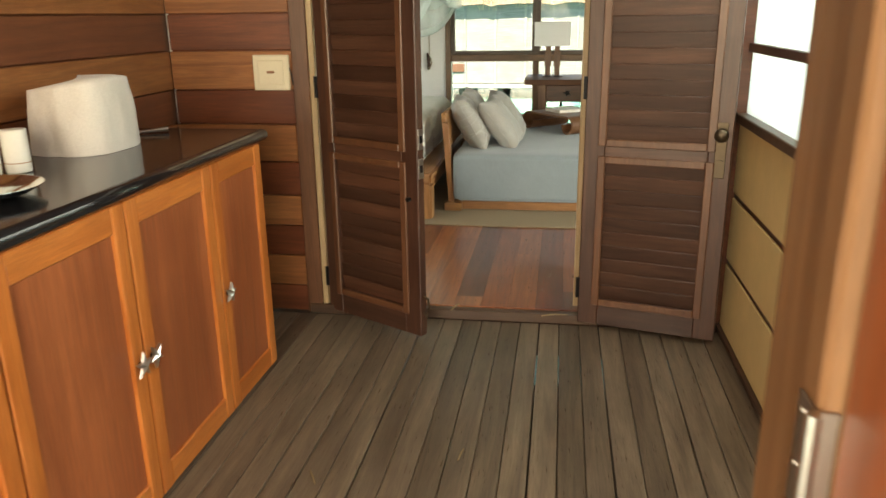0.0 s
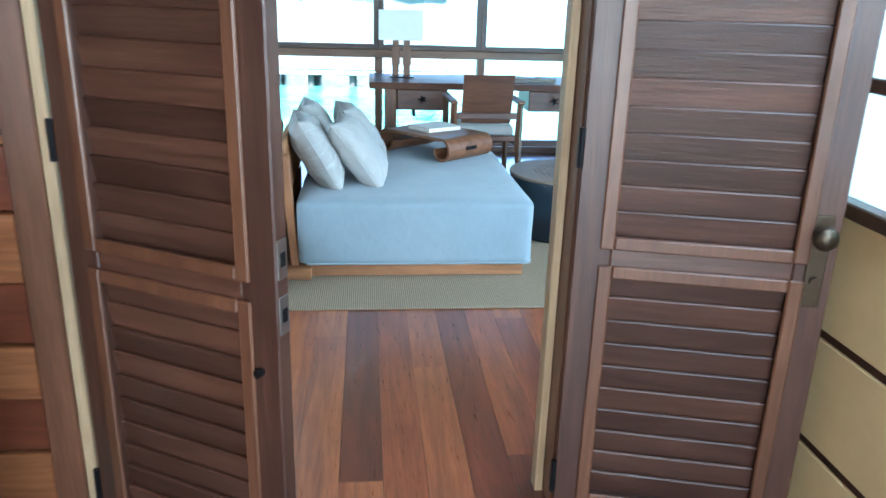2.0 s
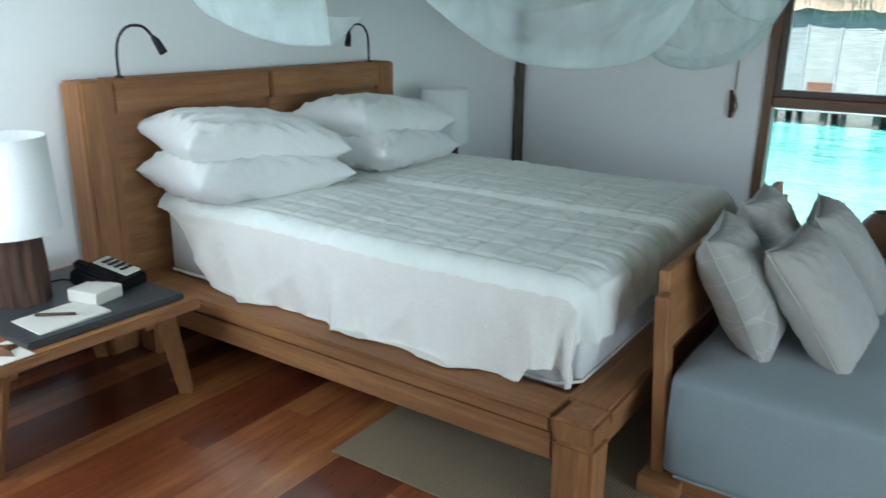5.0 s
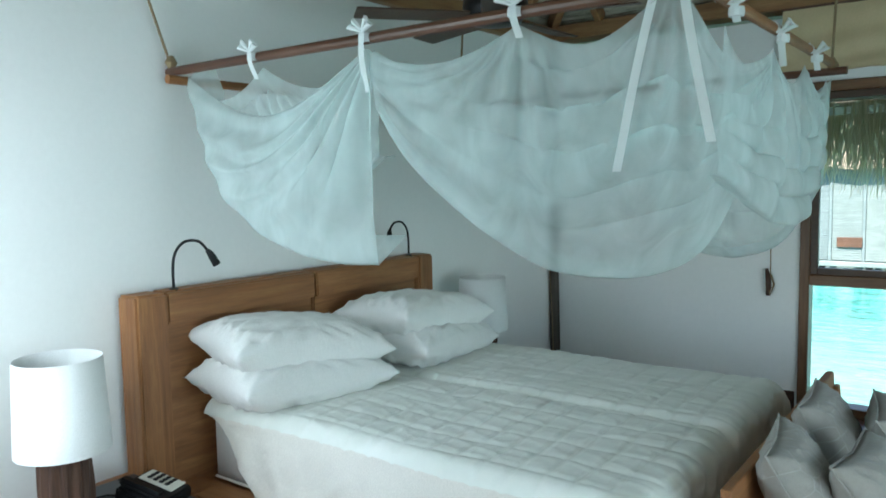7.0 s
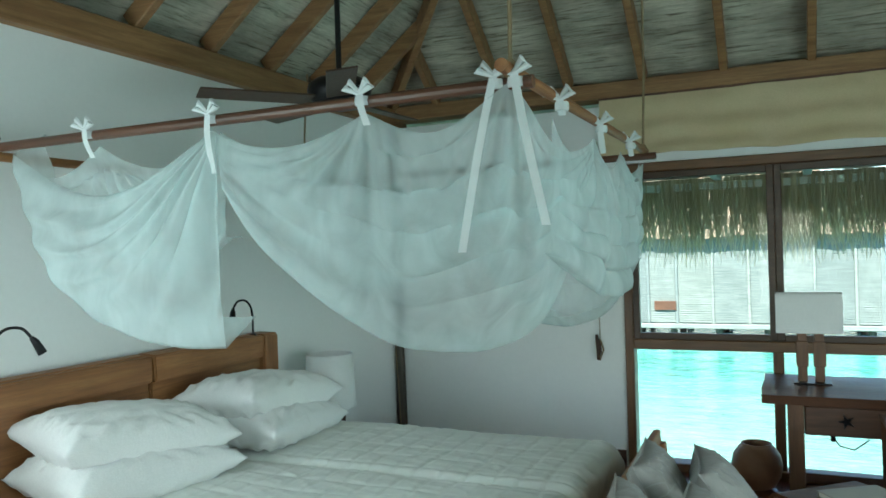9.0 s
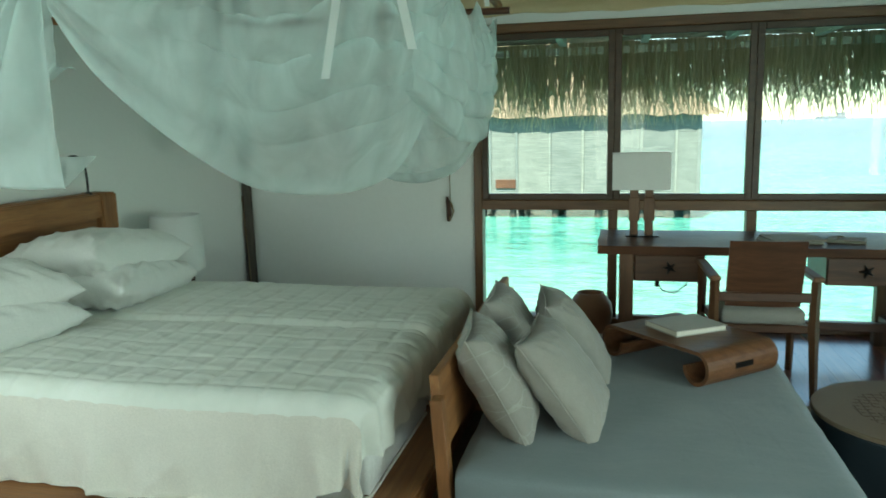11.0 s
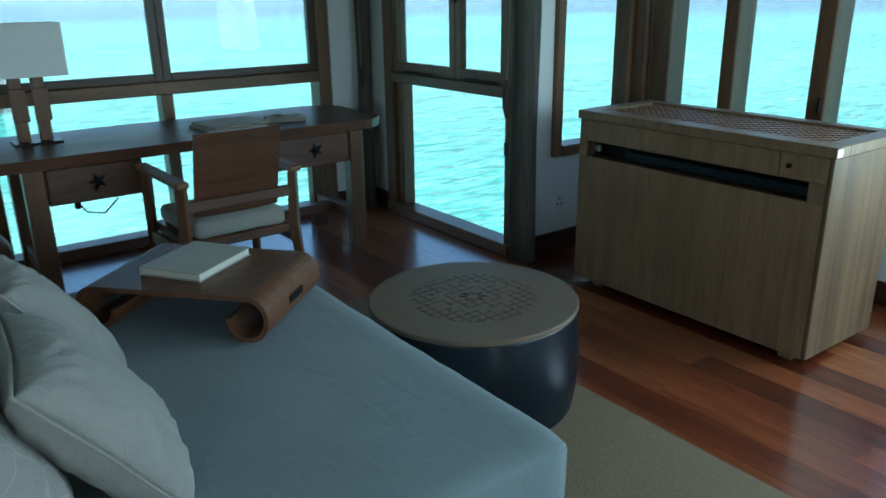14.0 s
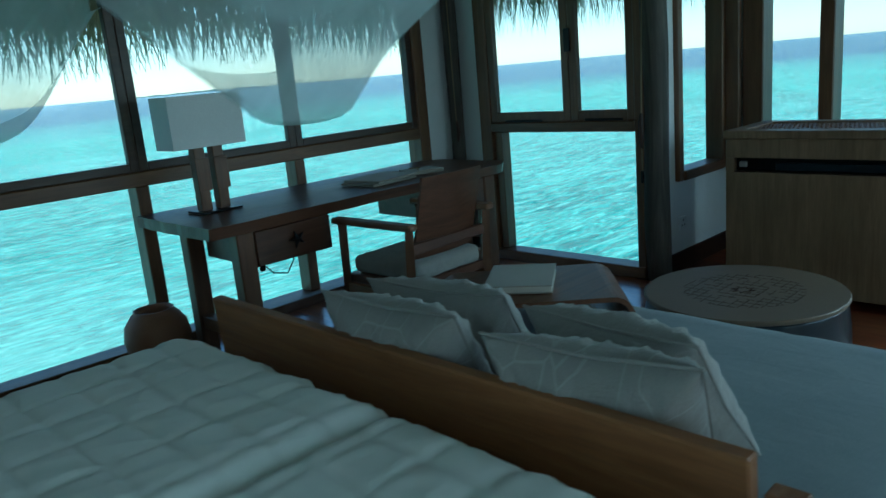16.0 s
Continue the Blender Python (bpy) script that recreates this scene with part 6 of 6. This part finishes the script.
# ---- ceiling fan ----
FX, FY, FZ = -1.36, 6.55, 2.46
fn = thing("ceiling_fan", (FX, FY, FZ), "black ceiling fan with timber blades over the bed", "fan")
part("rod", tube([(FX, FY, FZ + 0.05), (FX, FY, EZ + (FX - XL) * PITCH + 0.1)], 0.014, 10), BLACK_METAL, fn)
part("motor", lathe([(0.05, -0.09), (0.12, -0.075), (0.15, -0.03), (0.155, 0.0), (0.15, 0.03), (0.12, 0.055), (0.03, 0.07)], (FX, FY, FZ), 36), BLACK_METAL, fn, smooth=True)
for k in range(5):
    bm = box((0.14, -0.065, -0.05), (0.66, 0.065, -0.042), 0.003, m=pose(0, 0, 0, 9))
    local(bm, Matrix.Translation((FX, FY, FZ)) @ pose(0, 0, 0, 0, 0, 72 * k + 15))
    part("blade", bm, DARK_FRAME, fn)

# ---- mosquito net ----
NZ = 2.165
NX0, NX1, NY0, NY1 = -2.44, -0.135, 5.525, 7.75
nf = thing("net_frame", ((NX0 + NX1) / 2, (NY0 + NY1) / 2, NZ), "brown timber pole frame hung on ropes above the bed", "canopy frame")
part("pole", tube([(NX0, NY0, NZ), (NX1 + 0.07, NY0, NZ)], 0.020, 12), DESK_WOOD, nf)
part("pole", tube([(NX0, NY1, NZ), (NX1 + 0.07, NY1, NZ)], 0.020, 12), DESK_WOOD, nf)
part("pole", tube([(NX1, NY0 - 0.08, NZ + 0.04), (NX1, NY1 + 0.08, NZ + 0.04)], 0.020, 12), BED_WOOD_Y, nf)
part("pole", tube([(NX0 + 0.06, NY0 - 0.05, NZ - 0.04), (NX0 + 0.06, NY1 + 0.05, NZ - 0.04)], 0.020, 12), BED_WOOD_Y, nf)
for x, y, tx, ty in ((NX0 + 0.02, NY0, XL + 0.03, NY0 - 0.28), (NX1, NY0, NX1, NY0 + 0.05), (NX1, NY1, NX1 + 0.05, NY1 - 0.1), (NX0 + 0.02, NY1, XL + 0.05, NY1 + 0.1)):
    part("rope", tube([(x, y, NZ + 0.02), ((x + tx) / 2, (y + ty) / 2, (NZ + EZ) / 2 + 0.1), (tx, ty, EZ + max(0.0, (tx - XL) * PITCH) + 0.02)], 0.007, 6), ROPE, nf)
    part("knot", lathe([(0.012, -0.03), (0.028, 0), (0.012, 0.03)], (x, y, NZ + 0.04), 10), ROPE, nf)


def along(keys, u):
    """A smooth line through a few points spread evenly over u."""
    n = len(keys) - 1
    i = min(int(u * n), n - 1)
    t = u * n - i
    p0, p1, p2, p3 = (Vector(keys[max(0, min(n, i + d))]) for d in (-1, 0, 1, 2))
    return 0.5 * (2 * p1 + (p2 - p0) * t + (2 * p0 - 5 * p1 + 4 * p2 - p3) * t * t + (3 * p1 - p0 - 3 * p2 + p3) * t ** 3)


def drape(top, hem, out, seed, ties=(), folds=5.0, belly=0.08, n=120, m=70):
    """Net between an edge tied up on the pole and a hanging hem. Its folds lap over one another, run
    from tie to tie and spread from the ties; the hem is turned up inside."""
    out = Vector(out)

    def f(u, v):
        a, b = along(top, u), along(hem, u)
        s = min(v / 0.93, 1.0)
        ends = math.sin(math.pi * u) ** 0.6 if 0 < u < 1 else 0.0
        loose = 0.55 + 0.9 * noise.noise((u * 2.3, s * 1.6, seed))
        wander = 1.1 * noise.noise((u * 2.0, s * 1.3, seed + 5)) + 0.35 * noise.noise((u * 6, s * 3, seed + 2))
        ph = 2 * math.pi * (folds * s + wander)
        lap = 1.9 / (2 * math.pi * folds) * math.sin(ph) * loose * ends * math.sin(math.pi * s) ** 0.5 if 0 < s < 1 else 0.0
        p = a.lerp(b, max(0.0, s + lap))
        push = belly * math.sin(math.pi * s * 0.8) * ends + 0.034 * math.cos(ph) * loose * ends * s
        for t in ties:
            d = u - t
            ray = math.atan2(d, 0.04 + 0.5 * s)
            push += 0.045 * math.sin(ray * 19 + seed) * math.exp(-(d / 0.16) ** 2) * min(1, s * 2.5) * (1 - 0.6 * s)
        droop = 0.0
        gaps = sorted((0.0, 1.0, *ties))
        for g0, g1 in zip(gaps, gaps[1:]):
            if g0 <= u <= g1:
                droop = math.sin(math.pi * (u - g0) / (g1 - g0)) * min(0.11, 0.30 * (g1 - g0))
        p += out * (push + 0.015 * noise.noise((u * 9, s * 7, seed + 8)) * s)
        p.z -= droop * (1 - s) ** 2
        if v > 0.93:
            q = (v - 0.93) / 0.07
            p += -out * 0.09 * q + Vector((0, 0, 0.07 * q * ends))
        return p
    return sheet(n, m, f)


net = thing("mosquito_net", ((NX0 + NX1) / 2, (NY0 + NY1) / 2, NZ), "sheer white mosquito net tied up in swags above the bed", "mosquito net")
TX = -1.245
LOW = NZ - 0.035


def fan():
    """The net at the head end, drawn together at one tie, its folds spreading from there."""
    def f(u, v):
        c = along(((NX0 + 0.13, NY0, LOW), (-2.16, NY0 - 0.03, 1.87), (-1.98, NY0 - 0.05, 1.62), (-1.70, NY0 - 0.06, 1.45), (-1.42, NY0 - 0.05, 1.37), (-1.21, NY0 - 0.02, 1.36)), v)
        t = Vector((TX + 0.02 * v, NY0 - 0.01, LOW - 0.02 * v))
        s = min(u / 0.9, 1.0)
        lap = 0.030 * math.sin(2 * math.pi * (6 * v + 0.8 * noise.noise((v * 3, s * 2, 4)))) * math.sin(math.pi * v) if 0 < v < 1 else 0.0
        p = t.lerp(c, s)
        sag = 0.20 * math.sin(math.pi * s) * (1 - v) ** 1.5 + 0.10 * math.sin(math.pi * s) * v * (1 - v)
        ph = 2 * math.pi * (6.5 * v + 1.0 * noise.noise((v * 2.5, s * 1.5, 1)))
        push = 0.10 * math.sin(math.pi * s * 0.85) * math.sin(math.pi * min(1, v * 1.05)) + (0.026 - 0.018 * s) * math.sin(ph) * min(1, s * 4) + 0.02 * noise.noise((v * 7, s * 5, 3)) * s
        p += Vector((lap * math.sin(math.pi * s), -push, -sag + lap * math.sin(math.pi * s) * 0.7))
        if u > 0.9:
            q = (u - 0.9) / 0.1
            p += Vector((0.02 * q, 0.14 * q, 0.10 * q))
        return p
    return sheet(70, 130, f)


part("head_swag", fan(), NET, net, smooth=True)
part("head_lining", drape(((NX0 + 0.13, NY0 + 0.04, LOW), (-1.85, NY0 + 0.04, LOW), (TX, NY0 + 0.04, LOW)), ((NX0 + 0.16, NY0 + 0.1, 2.0), (-1.95, NY0 + 0.2, 1.70), (-1.6, NY0 + 0.18, 1.58), (TX, NY0 + 0.05, 1.75)), (0, -1, 0), 21, (0.5,), 4, 0.02, 60, 40), NET, net, smooth=True)
# the long swag from the gathered tie across the free corner
CORNER_TOP = ((TX, NY0, LOW), (-0.94, NY0 - 0.01, LOW), (-0.63, NY0, LOW), (-0.38, NY0 - 0.01, LOW), (NX1, NY0 - 0.02, NZ), (NX1 + 0.02, 5.85, LOW), (NX1 + 0.01, 6.2, LOW), (NX1, 6.56, LOW))
part("corner_swag", drape(CORNER_TOP, ((TX + 0.03, NY0, 1.92), (-1.10, 5.60, 1.70), (-0.92, 5.80, 1.46), (-0.75, 5.99, 1.315), (-0.50, 6.19, 1.29), (-0.32, 6.33, 1.39), (-0.15, 6.38, 1.76), (NX1, 6.55, 2.04)), (0.45, -0.89, 0), 2, (0.286, 0.571), 6, 0.10, 180, 90), NET, net, smooth=True)
part("inner_swag", drape(((TX, NY0 + 0.03, LOW), (-0.7, 5.72, LOW - 0.16), (-0.35, 5.85, LOW - 0.12), (NX1 - 0.02, 5.7, LOW)), ((TX + 0.05, NY0 + 0.06, 1.95), (-0.95, 5.9, 1.60), (-0.62, 6.05, 1.62), (NX1 - 0.04, 5.85, 2.0)), (0.45, -0.89, 0), 7, (), 3.5, 0.03, 80, 40), NET, net, smooth=True)
# the end of the frame, and the side towards the window
part("end_swag", drape(((NX1, 5.95, LOW), (NX1, 6.56, LOW), (NX1, 7.1, LOW), (NX1, 7.62, LOW)), ((NX1 - 0.03, 6.0, 1.66), (NX1 + 0.02, 6.5, 1.47), (NX1 + 0.03, 7.0, 1.53), (NX1, 7.60, 2.02)), (1, 0, 0), 5, (0.34, 0.68), 4, 0.05, 100, 60), NET, net, smooth=True)
part("side_swag", drape(((NX1, NY1, LOW), (-0.5, NY1, LOW), (-0.9, NY1, LOW), (-1.35, NY1, LOW)), ((NX1 - 0.02, NY1 - 0.04, 1.60), (-0.42, NY1, 1.25), (-0.90, NY1, 1.27), (-1.33, NY1, 1.98)), (0, 1, 0), 6, (0.5,), 5, 0.10, 100, 60), NET, net, smooth=True)
part("side_swag", drape(((-1.35, NY1, LOW), (-1.75, NY1, LOW), (-2.1, NY1, LOW), (NX0 + 0.1, NY1, LOW)), ((-1.37, NY1, 1.95), (-1.75, NY1, 1.48), (-2.1, NY1, 1.40), (NX0 + 0.12, NY1, 1.75)), (0, 1, 0), 8, (0.5,), 4, 0.08, 80, 50), NET, net, smooth=True)
for x, y, ln, dx, dy in ((NX1 - 0.04, NY0 - 0.03, 0.52, -0.10, -0.05), (NX1 + 0.02, NY0 - 0.03, 0.45, 0.10, -0.06), (TX, NY0 - 0.03, 0.22, 0.01, 0), (-0.63, NY0 - 0.03, 0.11, 0.02, 0), (-1.85, NY0 - 0.03, 0.12, 0.03, 0), (NX1 + 0.03, 5.95, 0.06, 0, 0.02), (NX1 + 0.03, 6.56, 0.13, 0, 0.03), (NX1 + 0.03, 7.2, 0.08, 0, 0.03)):
    def f(u, v):
        return Vector((x + dx * v + (u - 0.5) * 0.026, y + dy * v - 0.01 * math.sin(v * 4), NZ + 0.03 - ln * v))
    part("tie_ribbon", sheet(2, 10, f), RIBBON, net, "white tie ribbon")
    bow = bmesh.new()
    for s in (-1, 1):
        tube([(x, y, NZ + 0.025), (x + s * 0.03, y - 0.01, NZ + 0.06), (x + s * 0.05, y - 0.01, NZ + 0.04), (x, y, NZ + 0.02)], [0.006, 0.012, 0.012, 0.006], 6, bow)
    lathe([(0.024, -0.014), (0.026, 0), (0.024, 0.014)], (x, y + 0.02, NZ), 12, bow)
    part("bow", bow, RIBBON, net, "white ribbon bow")

# ---- pieces of the setting ----
def pieces(parent, rows, m, name="plank", bevel=0.003):
    """One object a piece; alike sizes share a mesh."""
    cache = {}
    for lo, hi in rows:
        d = tuple(round(b - a, 3) for a, b in zip(lo, hi))
        if d not in cache:
            bm = box((-d[0] / 2, -d[1] / 2, -d[2] / 2), (d[0] / 2, d[1] / 2, d[2] / 2), bevel)
            me = bpy.data.meshes.new(name)
            bm.to_mesh(me), bm.free()
            me.materials.append(m)
            cache[d] = me
        ob = new(name, cache[d])
        ob.parent = parent
        ob.location = (Vector(lo) + Vector(hi)) / 2 - ORIGIN[parent]


rng = random.Random(7)
fl = thing("floor", (0, 6, 0), "glossy red and orange hardwood floor boards of mixed tone", "floor", kind="structure")
rows, x, k = [], XL, 0
while x < XB - 0.01:
    w = min(0.139, XB - x)
    end = YB if x > XR - 0.02 else Y1
    y = 3.60 - (k * 0.77) % 1.6
    while y < end:
        ln = (1.55, 1.95, 1.25, 2.2)[rng.randrange(4)]
        a, b = max(y, 3.712 if -0.44 < x < 0.9 else 3.83), min(y + ln, end)
        if b - a > 0.05:
            rows.append(((x + 0.0006, a + 0.0002, -0.023), (x + w - 0.0006, b - 0.0002, 0.0)))
        y += ln
    x, k = x + w, k + 1
pieces(fl, rows, FLOOR_WOOD, "floor_board", 0)
dkf = thing("porch_deck", (0, 2, DZ), "weathered dark grey brown deck boards with gaps", "floor", kind="structure")
rows = []
x = PX0
while x < PX1 - 0.05:
    g = 0.0025 + 0.004 * rng.random() ** 3
    rows.append(((x, -1.6, DZ - 0.03), (x + 0.0955 - g, 3.655, DZ)))
    x += 0.0955
pieces(dkf, rows, DECK_WOOD, "deck_board")
for nm, along in (("back", "x"), ("west", "y")):
    lw = thing("porch_planks_" + nm, (0, 3.7, 0), "horizontal red brown timber planks, coloured lit where proud and shaded where recessed", "wall", kind="structure")
    z, k = DZ + 0.03, 0
    ra, rb = [], []
    zs = [DZ + 0.0, 0.09, 0.25, 0.41, 0.565, 0.735, 0.92, 1.085, 1.27, 1.44, 1.60, 1.77, 1.93, 2.10, 2.27, 2.44]
    for k, (z0, z1) in enumerate(zip(zs, zs[1:])):
        proud = 0.018 if k % 2 else 0.006
        if along == "x":
            row = [((PX0, 3.704 - proud - 0.012, z0 + 0.003), (-0.458, 3.704, z1 - 0.003))]
            if z1 > 0:
                row.append(((1.04, 3.704 - proud - 0.012, z0 + 0.003), (PX1 - 0.04, 3.704, z1 - 0.003)))
        else:
            row = [((PX0 - 0.028, -1.6, z0 + 0.003), (PX0 - 0.018 + proud, 3.67, z1 - 0.003))]
        (ra if k % 2 else rb).extend(row)
    pieces(lw, ra, PLANK_A if along == "x" else PLANK_AY)
    pieces(lw, rb, PLANK_B if along == "x" else PLANK_BY)
